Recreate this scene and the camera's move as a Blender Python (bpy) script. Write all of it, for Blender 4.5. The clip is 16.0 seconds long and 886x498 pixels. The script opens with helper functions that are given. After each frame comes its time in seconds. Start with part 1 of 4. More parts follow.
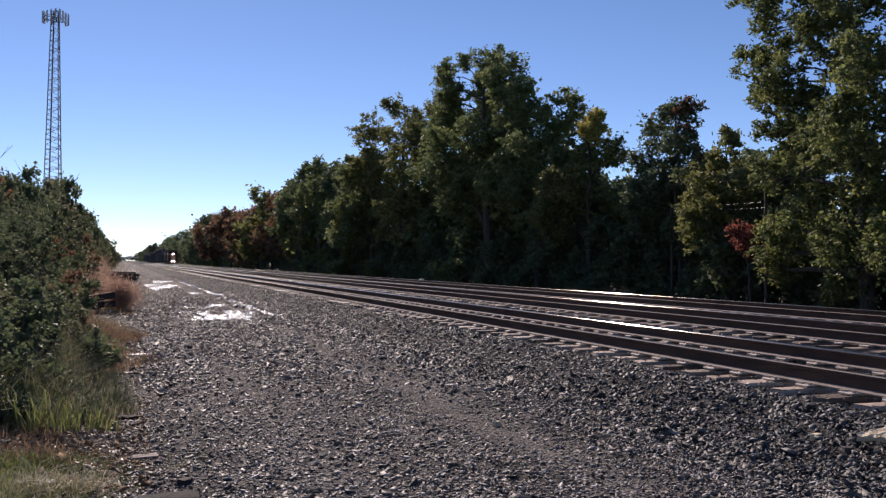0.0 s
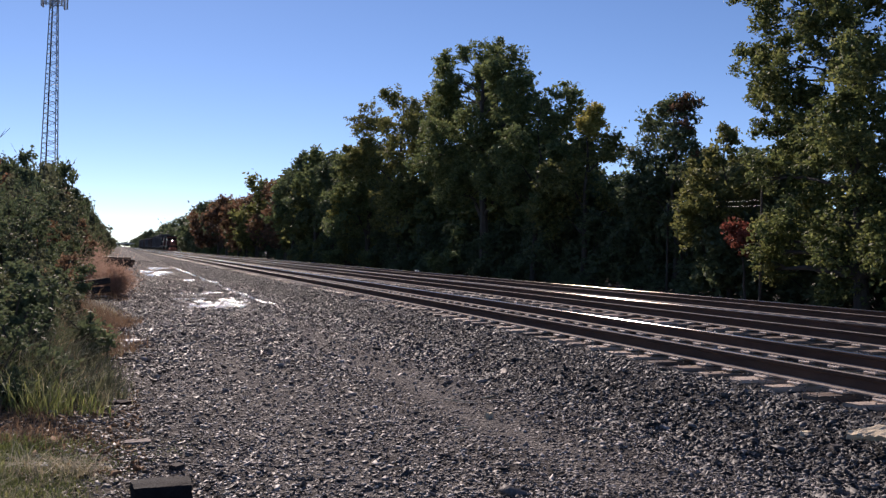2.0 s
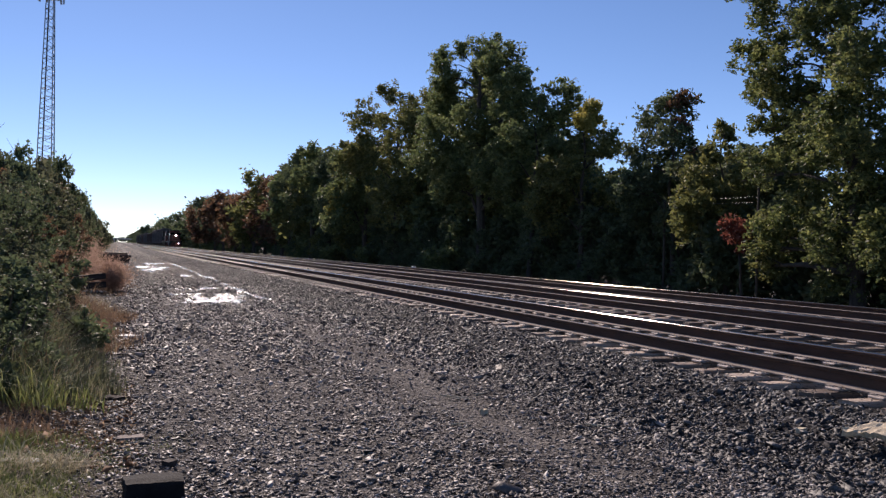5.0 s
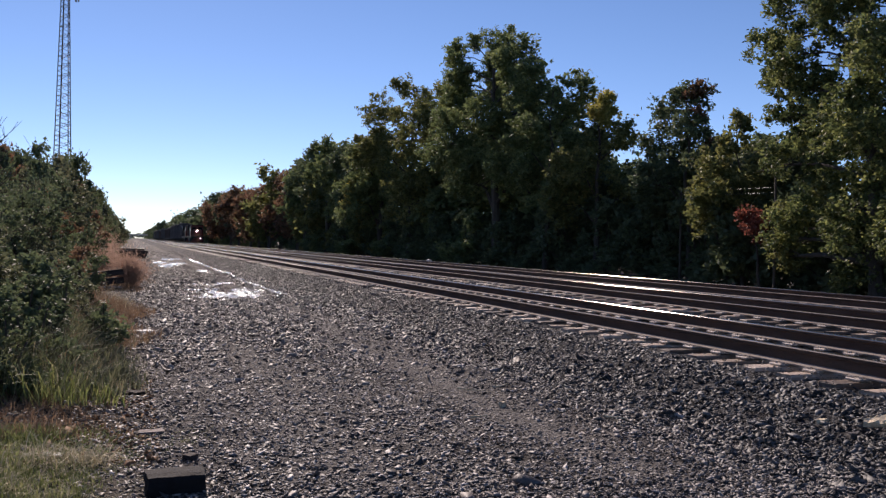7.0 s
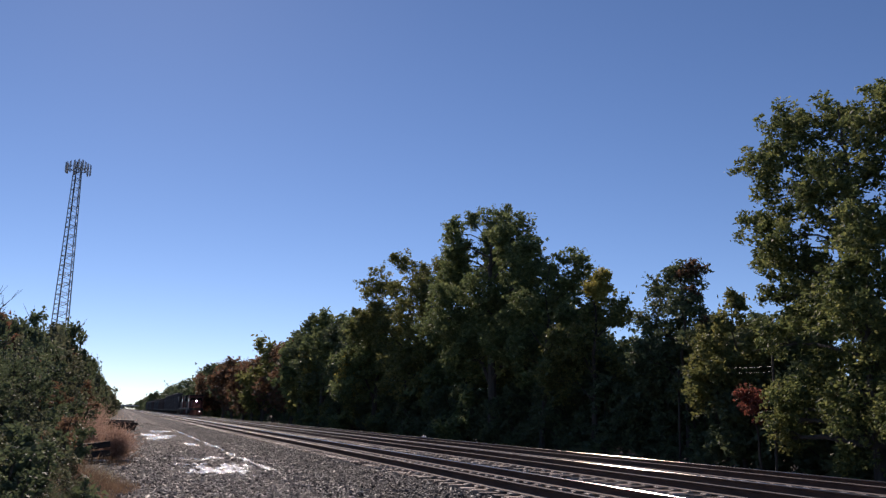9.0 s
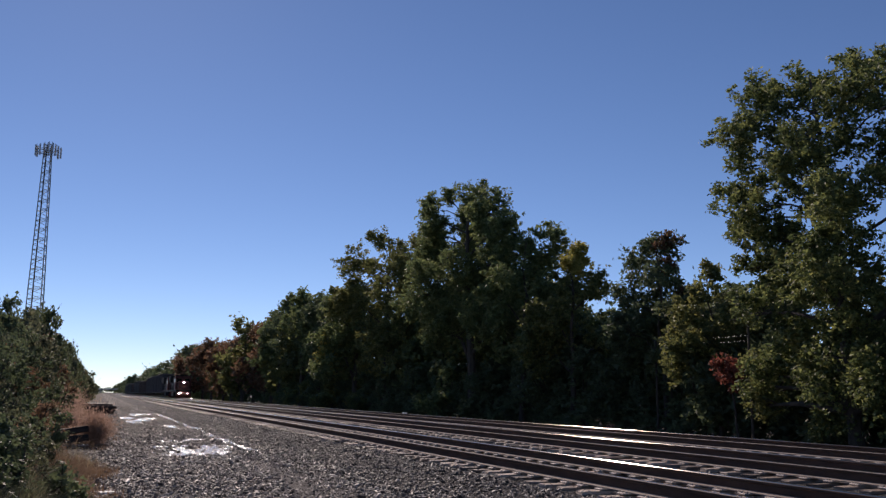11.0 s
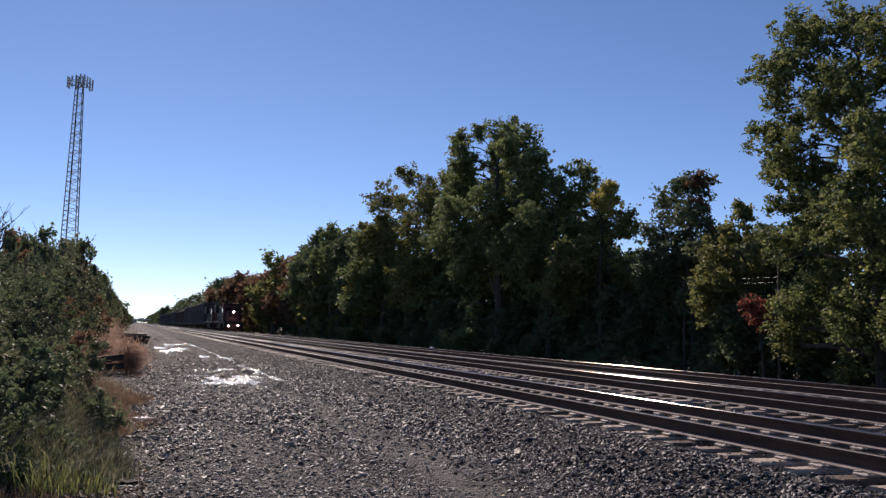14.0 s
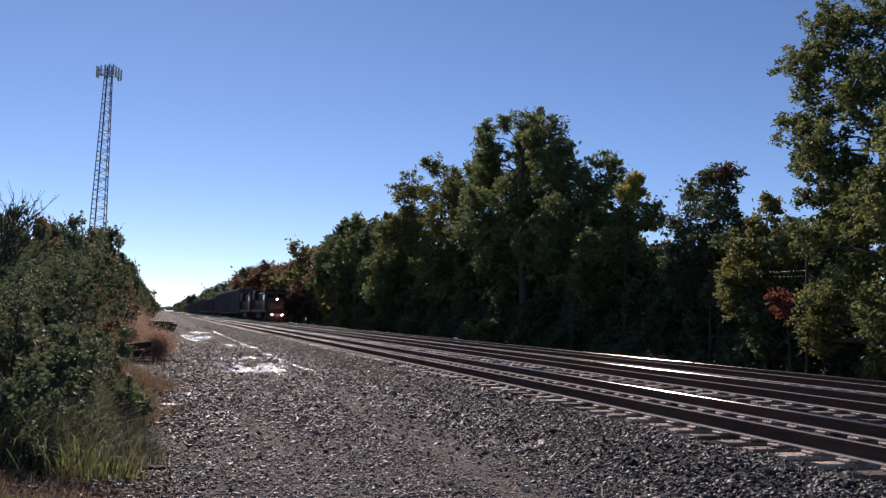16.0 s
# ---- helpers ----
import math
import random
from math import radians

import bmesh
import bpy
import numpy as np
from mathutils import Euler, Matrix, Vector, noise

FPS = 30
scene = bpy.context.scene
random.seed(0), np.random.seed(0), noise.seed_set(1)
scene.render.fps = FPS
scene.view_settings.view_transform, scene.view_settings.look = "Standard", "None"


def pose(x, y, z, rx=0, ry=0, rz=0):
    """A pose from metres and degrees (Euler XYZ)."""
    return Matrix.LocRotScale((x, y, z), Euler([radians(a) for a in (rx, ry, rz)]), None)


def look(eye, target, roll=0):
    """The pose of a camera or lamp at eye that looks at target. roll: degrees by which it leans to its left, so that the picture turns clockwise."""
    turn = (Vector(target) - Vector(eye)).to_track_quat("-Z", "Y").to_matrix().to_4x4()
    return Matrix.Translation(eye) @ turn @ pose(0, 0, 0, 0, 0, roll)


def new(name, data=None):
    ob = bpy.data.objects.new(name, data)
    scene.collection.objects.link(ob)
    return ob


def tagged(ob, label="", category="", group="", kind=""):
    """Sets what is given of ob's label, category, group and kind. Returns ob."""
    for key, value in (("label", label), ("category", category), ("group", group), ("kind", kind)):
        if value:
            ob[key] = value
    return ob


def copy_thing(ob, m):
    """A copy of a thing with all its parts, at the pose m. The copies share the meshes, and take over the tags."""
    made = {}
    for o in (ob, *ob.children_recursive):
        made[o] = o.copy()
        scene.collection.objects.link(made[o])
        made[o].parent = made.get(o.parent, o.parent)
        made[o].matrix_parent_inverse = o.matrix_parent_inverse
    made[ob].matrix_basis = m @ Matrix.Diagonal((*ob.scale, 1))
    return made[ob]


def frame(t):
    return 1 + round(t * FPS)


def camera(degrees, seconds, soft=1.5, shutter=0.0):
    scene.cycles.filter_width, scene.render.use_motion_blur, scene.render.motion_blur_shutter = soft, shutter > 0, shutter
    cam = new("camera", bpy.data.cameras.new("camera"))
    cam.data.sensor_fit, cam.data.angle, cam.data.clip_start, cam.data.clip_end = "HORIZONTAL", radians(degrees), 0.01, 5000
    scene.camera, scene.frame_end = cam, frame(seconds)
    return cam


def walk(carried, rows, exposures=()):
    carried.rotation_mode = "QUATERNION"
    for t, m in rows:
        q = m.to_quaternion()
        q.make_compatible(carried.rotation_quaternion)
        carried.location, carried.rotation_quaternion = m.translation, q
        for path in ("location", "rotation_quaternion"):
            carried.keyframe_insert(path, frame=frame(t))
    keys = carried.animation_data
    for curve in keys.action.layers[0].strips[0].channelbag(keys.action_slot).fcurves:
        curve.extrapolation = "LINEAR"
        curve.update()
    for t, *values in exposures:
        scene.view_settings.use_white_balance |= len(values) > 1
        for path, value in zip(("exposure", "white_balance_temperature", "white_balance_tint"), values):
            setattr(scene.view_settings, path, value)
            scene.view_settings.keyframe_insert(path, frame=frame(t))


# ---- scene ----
cam = camera(52.6, 16.0, soft=1.35)
# seconds, eye x y z, yaw, pitch, roll: a hand-held camera on the service road, turning in place
VIEW = [
    (0.0, -0.028, -0.008, 1.599, -19.60, 0.81, 0.20),
    (0.5, -0.036, -0.014, 1.599, -20.01, 0.79, 0.50),
    (1.0, -0.034, -0.017, 1.598, -19.97, 0.07, 0.59),
    (1.5, -0.039, -0.019, 1.591, -20.06, -0.15, 1.01),
    (2.0, -0.029, -0.023, 1.595, -19.86, 0.30, 1.30),
    (2.5, -0.019, -0.017, 1.587, -19.59, 0.44, 1.36),
    (3.0, 0.002, 0.004, 1.591, -19.79, 0.63, 1.29),
    (3.5, 0.012, -0.001, 1.588, -19.97, 1.13, 1.51),
    (4.0, 0.010, 0.002, 1.592, -20.08, 0.97, 1.66),
    (4.2, 0.008, 0.002, 1.592, -20.20, 0.50, 1.64),
    (6.3, -0.013, 0.000, 1.588, -19.31, -0.43, 0.72),
    (6.5, -0.014, -0.000, 1.588, -19.20, -0.57, 0.70),
    (7.0, -0.018, 0.011, 1.588, -19.11, -0.39, 0.96),
    (7.5, -0.008, 0.012, 1.590, -18.96, 0.10, 0.93),
    (8.0, -0.015, -0.027, 1.596, -18.82, 2.27, 1.23),
    (8.5, -0.018, -0.013, 1.601, -18.89, 8.37, 1.85),
    (8.7, -0.008, -0.015, 1.602, -18.88, 10.76, 1.85),
    (10.8, 0.037, 0.025, 1.618, -20.74, 9.33, 0.40),
    (11.0, 0.038, 0.026, 1.618, -20.53, 9.22, 0.39),
    (11.5, 0.043, 0.016, 1.617, -19.91, 8.10, 0.54),
    (12.0, 0.041, 0.048, 1.607, -19.42, 5.52, 0.46),
    (12.5, 0.029, 0.037, 1.607, -18.53, 5.11, 1.07),
    (13.0, 0.013, -0.019, 1.606, -17.75, 5.18, 1.13),
    (13.5, 0.016, -0.013, 1.603, -18.07, 5.06, 1.33),
    (14.0, 0.022, 0.006, 1.602, -18.74, 5.16, 1.40),
    (14.5, 0.021, 0.006, 1.598, -19.18, 4.88, 1.50),
    (15.0, 0.004, 0.003, 1.601, -18.45, 4.48, 2.01),
    (15.5, 0.010, 0.011, 1.595, -17.69, 4.40, 2.20),
    (16.0, 0.008, 0.000, 1.596, -17.19, 4.53, 1.96),
]


def aim(x, y, z, yaw, pitch, roll):
    return pose(x, y, z, 90 + pitch, 0, yaw) @ pose(0, 0, 0, 0, 0, roll)


walk(cam, [(r[0], aim(*r[1:])) for r in VIEW], exposures=[(0.0, 0.12, 6650, 22), (7.5, 0.12, 6650, 22), (8.7, -0.06, 6650, 22), (11.0, -0.24, 6650, 22), (12.5, -0.03, 6650, 22), (16.0, 0.0, 6650, 22)])

# ---- light ----
SUN_AZ, SUN_EL = -0.5, 31.8
world = bpy.data.worlds.new("sky")
scene.world = world
world.use_nodes = True
wn = world.node_tree
sky = wn.nodes.new("ShaderNodeTexSky")
sky.sky_type, sky.sun_disc = "NISHITA", False
sky.sun_elevation, sky.sun_rotation = radians(SUN_EL), radians(SUN_AZ)
sky.air_density, sky.dust_density, sky.ozone_density, sky.altitude = 0.76, 0.12, 2.6, 2000
wn.nodes["Background"].inputs["Strength"].default_value = 0.113
deep = wn.nodes.new("ShaderNodeHueSaturation")
deep.inputs["Saturation"].default_value = 1.09
wn.links.new(sky.outputs["Color"], deep.inputs["Color"])
wn.links.new(deep.outputs["Color"], wn.nodes["Background"].inputs["Color"])
sun = new("sun", bpy.data.lights.new("sun", "SUN"))
sun.data.energy, sun.data.angle, sun.data.color = 5.0, radians(0.5), (1.0, 0.90, 0.77)
sd = Vector((math.sin(radians(SUN_AZ)) * math.cos(radians(SUN_EL)), math.cos(radians(SUN_AZ)) * math.cos(radians(SUN_EL)), math.sin(radians(SUN_EL))))
sun.matrix_world = look(sd * 100, (0, 0, 0))


# ---- materials ----
def mat(name):
    m = bpy.data.materials.new(name)
    m.use_nodes = True
    return m, m.node_tree.nodes, m.node_tree.links, m.node_tree.nodes["Principled BSDF"]


def ramp(nodes, stops):
    r = nodes.new("ShaderNodeValToRGB")
    el = r.color_ramp.elements
    while len(el) < len(stops):
        el.new(0.5)
    for e, (p, c) in zip(el, stops):
        e.position, e.color = p, (*c, 1)
    return r


def grained(name, stops, scale=6.0, rough=0.8, metal=0.0, bump=0.3, bump_scale=40.0, spec=0.4, random_mix=0.0, island=False, stretch=(1, 1, 1)):
    """Two scales of noise through a colour ramp, with fine relief."""
    m, n, l, b = mat(name)
    co = n.new("ShaderNodeTexCoord")
    mp = n.new("ShaderNodeMapping")
    mp.inputs["Scale"].default_value = stretch
    l.new(co.outputs["Object"], mp.inputs["Vector"])
    big = n.new("ShaderNodeTexNoise")
    big.inputs["Scale"].default_value, big.inputs["Detail"].default_value = scale, 5
    fine = n.new("ShaderNodeTexNoise")
    fine.inputs["Scale"].default_value, fine.inputs["Detail"].default_value = bump_scale, 4
    for t in (big, fine):
        l.new(mp.outputs["Vector"], t.inputs["Vector"])
    mix = n.new("ShaderNodeMath")
    mix.operation = "MULTIPLY_ADD"
    mix.inputs[1].default_value = 0.4
    l.new(fine.outputs["Fac"], mix.inputs[0])
    sc = n.new("ShaderNodeMath")
    sc.operation = "MULTIPLY"
    sc.inputs[1].default_value = 0.6
    l.new(big.outputs["Fac"], sc.inputs[0])
    l.new(sc.outputs[0], mix.inputs[2])
    value = mix.outputs[0]
    if random_mix:
        if island:
            rnd = n.new("ShaderNodeNewGeometry").outputs["Random Per Island"]
        else:
            rnd = n.new("ShaderNodeObjectInfo").outputs["Random"]
        mx = n.new("ShaderNodeMix")
        mx.inputs["Factor"].default_value = random_mix
        l.new(value, mx.inputs["A"])
        l.new(rnd, mx.inputs["B"])
        value = mx.outputs["Result"]
    r = ramp(n, stops)
    l.new(value, r.inputs["Fac"])
    l.new(r.outputs["Color"], b.inputs["Base Color"])
    b.inputs["Roughness"].default_value, b.inputs["Metallic"].default_value = rough, metal
    b.inputs["Specular IOR Level"].default_value = spec
    if bump:
        bp = n.new("ShaderNodeBump")
        bp.inputs["Strength"].default_value, bp.inputs["Distance"].default_value = bump, 0.02
        l.new(fine.outputs["Fac"], bp.inputs["Height"])
        l.new(bp.outputs["Normal"], b.inputs["Normal"])
    return m


def leafy(name, stops, translucent=0.35, rough=0.6):
    """Leaves: colour varied leaf by leaf and branch by branch, light passing through."""
    m, n, l, b = mat(name)
    isl = n.new("ShaderNodeNewGeometry")
    co = n.new("ShaderNodeTexCoord")
    big = n.new("ShaderNodeTexNoise")
    big.inputs["Scale"].default_value, big.inputs["Detail"].default_value = 0.8, 3
    l.new(co.outputs["Object"], big.inputs["Vector"])
    mx = n.new("ShaderNodeMix")
    mx.inputs["Factor"].default_value = 0.62
    l.new(isl.outputs["Random Per Island"], mx.inputs["A"])
    l.new(big.outputs["Fac"], mx.inputs["B"])
    r = ramp(n, stops)
    l.new(mx.outputs["Result"], r.inputs["Fac"])
    l.new(r.outputs["Color"], b.inputs["Base Color"])
    b.inputs["Roughness"].default_value = rough
    b.inputs["Specular IOR Level"].default_value = 0.36
    tr = n.new("ShaderNodeBsdfTranslucent")
    l.new(r.outputs["Color"], tr.inputs["Color"])
    ms = n.new("ShaderNodeMixShader")
    ms.inputs["Fac"].default_value = translucent
    l.new(b.outputs["BSDF"], ms.inputs[1])
    l.new(tr.outputs["BSDF"], ms.inputs[2])
    l.new(ms.outputs["Shader"], n["Material Output"].inputs["Surface"])
    return m


def glowing(name, colour, strength):
    m, n, l, b = mat(name)
    b.inputs["Base Color"].default_value = (*colour, 1)
    b.inputs["Emission Color"].default_value = (*colour, 1)
    b.inputs["Emission Strength"].default_value = strength
    return m


LEAF_GREEN = leafy("green_leaves", [(0.2, (0.086, 0.118, 0.050)), (0.5, (0.155, 0.195, 0.078)), (0.8, (0.30, 0.33, 0.125))], 0.5)
# upper stops put sunlit clumps into the big oak's leaf colour
LEAF_SUNLIT = leafy("sun_toned_leaves", [(0.25, (0.064, 0.090, 0.036)), (0.48, (0.120, 0.150, 0.055)), (0.64, (0.24, 0.265, 0.090)), (0.85, (0.42, 0.41, 0.15))], 0.5)
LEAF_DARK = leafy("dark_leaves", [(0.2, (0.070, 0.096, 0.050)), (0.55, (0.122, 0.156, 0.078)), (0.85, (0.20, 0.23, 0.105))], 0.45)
LEAF_YELLOW = leafy("yellowing_leaves", [(0.2, (0.17, 0.17, 0.040)), (0.5, (0.34, 0.30, 0.075)), (0.8, (0.50, 0.41, 0.11))], 0.55)
LEAF_RED = leafy("reddish_leaves", [(0.2, (0.082, 0.070, 0.038)), (0.5, (0.165, 0.100, 0.058)), (0.8, (0.27, 0.130, 0.076))], 0.5)
LEAF_CRIMSON = leafy("crimson_leaves", [(0.2, (0.11, 0.055, 0.038)), (0.5, (0.23, 0.075, 0.052)), (0.8, (0.34, 0.11, 0.075))], 0.5)
LEAF_OLIVE = leafy("olive_leaves", [(0.2, (0.088, 0.102, 0.038)), (0.5, (0.165, 0.178, 0.062)), (0.8, (0.33, 0.305, 0.10))], 0.5)
WEED_TAN = leafy("dry_weed", [(0.2, (0.28, 0.175, 0.13)), (0.5, (0.41, 0.275, 0.21)), (0.8, (0.54, 0.40, 0.315))], 0.6, 0.8)
WEED_BROWN = leafy("brown_weed", [(0.2, (0.11, 0.068, 0.042)), (0.5, (0.24, 0.150, 0.090)), (0.8, (0.42, 0.28, 0.17))], 0.45, 0.8)
GRASS = leafy("green_grass", [(0.2, (0.088, 0.122, 0.036)), (0.5, (0.190, 0.225, 0.070)), (0.85, (0.46, 0.44, 0.19))], 0.45, 0.5)
STRAW = leafy("pale_straw", [(0.2, (0.30, 0.25, 0.14)), (0.5, (0.48, 0.42, 0.26)), (0.8, (0.66, 0.60, 0.42))], 0.35, 0.7)
LEAF_DUSTY = leafy("dusty_leaves", [(0.2, (0.062, 0.072, 0.040)), (0.5, (0.125, 0.138, 0.076)), (0.8, (0.24, 0.235, 0.13))], 0.45)
BARK = grained("bark", [(0.3, (0.035, 0.028, 0.022)), (0.7, (0.11, 0.09, 0.07))], 4, 0.95, bump=0.6, bump_scale=25, stretch=(1, 1, 0.25))
STONE = grained("ballast_stone", [(0.15, (0.016, 0.016, 0.017)), (0.45, (0.048, 0.048, 0.049)), (0.75, (0.135, 0.133, 0.130)), (0.97, (0.31, 0.30, 0.288))], 9, 0.6, bump=0.4, bump_scale=60, spec=0.35, random_mix=0.75, island=True)
ROAD_STONE = grained("road_stone", [(0.12, (0.023, 0.020, 0.019)), (0.45, (0.088, 0.078, 0.073)), (0.75, (0.27, 0.245, 0.23)), (0.95, (0.48, 0.45, 0.425))], 9, 0.6, bump=0.4, bump_scale=60, spec=0.35, random_mix=0.75, island=True)
TIE_WOOD = grained("weathered_tie", [(0.25, (0.10, 0.070, 0.053)), (0.5, (0.30, 0.228, 0.175)), (0.8, (0.62, 0.50, 0.40))], 3, 0.6, bump=0.8, bump_scale=18, random_mix=0.5, stretch=(0.3, 3, 3))
OLD_TIE = grained("old_creosoted_timber", [(0.3, (0.020, 0.016, 0.013)), (0.7, (0.07, 0.05, 0.04))], 3, 0.9, bump=0.6, bump_scale=20, stretch=(0.3, 3, 3))
RAIL_STEEL = grained("rusty_rail_side", [(0.3, (0.035, 0.022, 0.016)), (0.7, (0.10, 0.058, 0.040))], 8, 0.85, bump=0.2, bump_scale=90, stretch=(1, 0.2, 1))
RAIL_TOP = grained("polished_rail_head", [(0.3, (0.25, 0.22, 0.185)), (0.7, (0.35, 0.315, 0.27))], 5, 0.11, 1.0, bump=0.0, bump_scale=120, stretch=(4, 0.05, 1))
RAIL_CROWN = grained("worn_rail_crown", [(0.3, (0.34, 0.31, 0.28)), (0.7, (0.48, 0.45, 0.41))], 5, 0.27, 1.0, bump=0.0, bump_scale=120, stretch=(4, 0.05, 1))
DUST_GLEAM = grained("rail_dust_and_gleam", [(0.3, (0.16, 0.125, 0.105)), (0.7, (0.34, 0.285, 0.25))], 12, 0.9, bump=0.2, bump_scale=60)
PLATE = grained("dusty_plate", [(0.3, (0.28, 0.235, 0.20)), (0.7, (0.60, 0.53, 0.47))], 20, 0.6, 0.0)
GALV = grained("galvanised_steel", [(0.3, (0.16, 0.17, 0.18)), (0.7, (0.30, 0.31, 0.33))], 2, 0.6, 0.5, bump=0.0)
ANTENNA = grained("antenna_plastic", [(0.3, (0.36, 0.38, 0.40)), (0.7, (0.52, 0.54, 0.56))], 2, 0.6, bump=0.0)
BLACK_PAINT = grained("dusty_black_paint", [(0.3, (0.022, 0.020, 0.020)), (0.7, (0.060, 0.055, 0.052))], 1.2, 0.75, bump=0.05, spec=0.15)
RED_PAINT = grained("grimy_red_paint", [(0.3, (0.070, 0.024, 0.020)), (0.7, (0.135, 0.044, 0.034))], 1.2, 0.7, bump=0.05)
CAR_BROWN = grained("wagon_brown", [(0.3, (0.055, 0.040, 0.036)), (0.7, (0.115, 0.082, 0.072))], 0.8, 0.75, bump=0.1, random_mix=0.35)
CAR_GREY = grained("wagon_steel", [(0.3, (0.060, 0.058, 0.060)), (0.7, (0.125, 0.120, 0.122))], 0.8, 0.8, bump=0.1, random_mix=0.35)
PALE_PAINT = grained("pale_paint", [(0.3, (0.40, 0.40, 0.39)), (0.7, (0.58, 0.57, 0.55))], 1.5, 0.6, bump=0.05)
PALE_WOOD = grained("split_pale_wood", [(0.25, (0.40, 0.31, 0.20)), (0.55, (0.64, 0.53, 0.37)), (0.85, (0.80, 0.71, 0.55))], 6, 0.8, bump=0.6, bump_scale=30, stretch=(0.4, 4, 4))
RUBBER = grained("black_rubber", [(0.3, (0.008, 0.008, 0.009)), (0.7, (0.020, 0.019, 0.020))], 8, 0.85, spec=0.15, bump=0.5, bump_scale=50)
LITTER = grained("faded_litter", [(0.3, (0.55, 0.55, 0.53)), (0.7, (0.80, 0.79, 0.76))], 14, 0.7, bump=0.3)
LAMP = glowing("headlight_glow", (1.0, 0.90, 0.74), 900.0)
DARK_GLASS = grained("dark_cab_glass", [(0.3, (0.01, 0.012, 0.014)), (0.7, (0.02, 0.022, 0.025))], 1, 0.08, bump=0.0, spec=0.6)


def ground_material():
    """Ballast by the rails, wheel-worn grey road, earth under the weeds."""
    m, n, l, b = mat("ground_cover")
    co = n.new("ShaderNodeTexCoord")
    sep = n.new("ShaderNodeSeparateXYZ")
    l.new(co.outputs["Object"], sep.inputs[0])
    wob = n.new("ShaderNodeTexNoise")
    wob.inputs["Scale"].default_value, wob.inputs["Detail"].default_value = 0.7, 6
    l.new(co.outputs["Object"], wob.inputs["Vector"])

    def edge(at, width, wobble):
        a = n.new("ShaderNodeMath")
        a.operation = "MULTIPLY_ADD"
        a.inputs[1].default_value = wobble
        l.new(wob.outputs["Fac"], a.inputs[0])
        l.new(sep.outputs["X"], a.inputs[2])
        e = n.new("ShaderNodeMapRange")
        e.inputs["From Min"].default_value = at + wobble / 2 - width
        e.inputs["From Max"].default_value = at + wobble / 2 + width
        l.new(a.outputs[0], e.inputs["Value"])
        return e.outputs["Result"]

    def speckle(scale, stops):
        v = n.new("ShaderNodeTexVoronoi")
        v.inputs["Scale"].default_value = scale
        l.new(co.outputs["Object"], v.inputs["Vector"])
        s = n.new("ShaderNodeSeparateColor")
        l.new(v.outputs["Color"], s.inputs[0])
        r = ramp(n, stops)
        l.new(s.outputs[0], r.inputs["Fac"])
        return v, r.outputs["Color"]

    v1, ballast = speckle(17, [(0.1, (0.014, 0.014, 0.015)), (0.5, (0.032, 0.031, 0.033)), (0.9, (0.085, 0.083, 0.082))])
    v2, road = speckle(24, [(0.1, (0.018, 0.016, 0.015)), (0.5, (0.050, 0.044, 0.041)), (0.9, (0.140, 0.126, 0.117))])
    earth = ramp(n, [(0.35, (0.040, 0.033, 0.025)), (0.65, (0.095, 0.077, 0.058))])
    l.new(wob.outputs["Fac"], earth.inputs["Fac"])
    # damp fine dirt filling the road's wheel tracks
    worn = n.new("ShaderNodeTexNoise")
    worn.inputs["Scale"].default_value, worn.inputs["Detail"].default_value = 1.0, 5
    mp = n.new("ShaderNodeMapping")
    mp.inputs["Scale"].default_value = (1.6, 0.22, 1)
    l.new(co.outputs["Object"], mp.inputs["Vector"])
    l.new(mp.outputs["Vector"], worn.inputs["Vector"])
    wr = ramp(n, [(0.45, (0, 0, 0)), (0.6, (1, 1, 1))])
    l.new(worn.outputs["Fac"], wr.inputs["Fac"])

    def mixed(fac, a, c):
        x = n.new("ShaderNodeMix")
        x.data_type = "RGBA"
        l.new(fac, x.inputs["Factor"])
        l.new(a, x.inputs["A"])
        l.new(c, x.inputs["B"])
        return x.outputs["Result"]

    lane = n.new("ShaderNodeMapRange")
    lane.inputs["From Max"].default_value = 5.0
    l.new(sep.outputs["X"], lane.inputs["Value"])
    band = ramp(n, [(0.22, (0, 0, 0)), (0.31, (1, 1, 1)), (0.41, (0, 0, 0)), (0.60, (0, 0, 0)), (0.69, (1, 1, 1)), (0.78, (0, 0, 0))])
    l.new(lane.outputs["Result"], band.inputs["Fac"])
    both = n.new("ShaderNodeMath")
    both.operation = "MULTIPLY_ADD"
    both.use_clamp = True
    both.inputs[1].default_value = 0.75
    l.new(band.outputs["Color"], both.inputs[0])
    l.new(wr.outputs["Color"], both.inputs[2])
    v3, dirt = speckle(70, [(0.1, (0.036, 0.033, 0.031)), (0.55, (0.108, 0.098, 0.090)), (0.95, (0.26, 0.24, 0.22))])
    road2 = mixed(both.outputs[0], road, dirt)
    c = mixed(edge(0.1, 0.35, 1.2), earth.outputs["Color"], road2)
    c = mixed(edge(4.2, 0.35, 1.0), c, ballast)
    c = mixed(edge(18.0, 0.6, 1.0), c, earth.outputs["Color"])
    l.new(c, b.inputs["Base Color"])
    b.inputs["Roughness"].default_value = 0.9
    b.inputs["Specular IOR Level"].default_value = 0.12
    bp = n.new("ShaderNodeBump")
    bp.inputs["Strength"].default_value, bp.inputs["Distance"].default_value = 0.9, 0.03
    l.new(v1.outputs["Distance"], bp.inputs["Height"])
    bp.invert = True
    bp2 = n.new("ShaderNodeBump")
    bp2.inputs["Strength"].default_value, bp2.inputs["Distance"].default_value = 0.9, 0.012
    bp2.invert = True
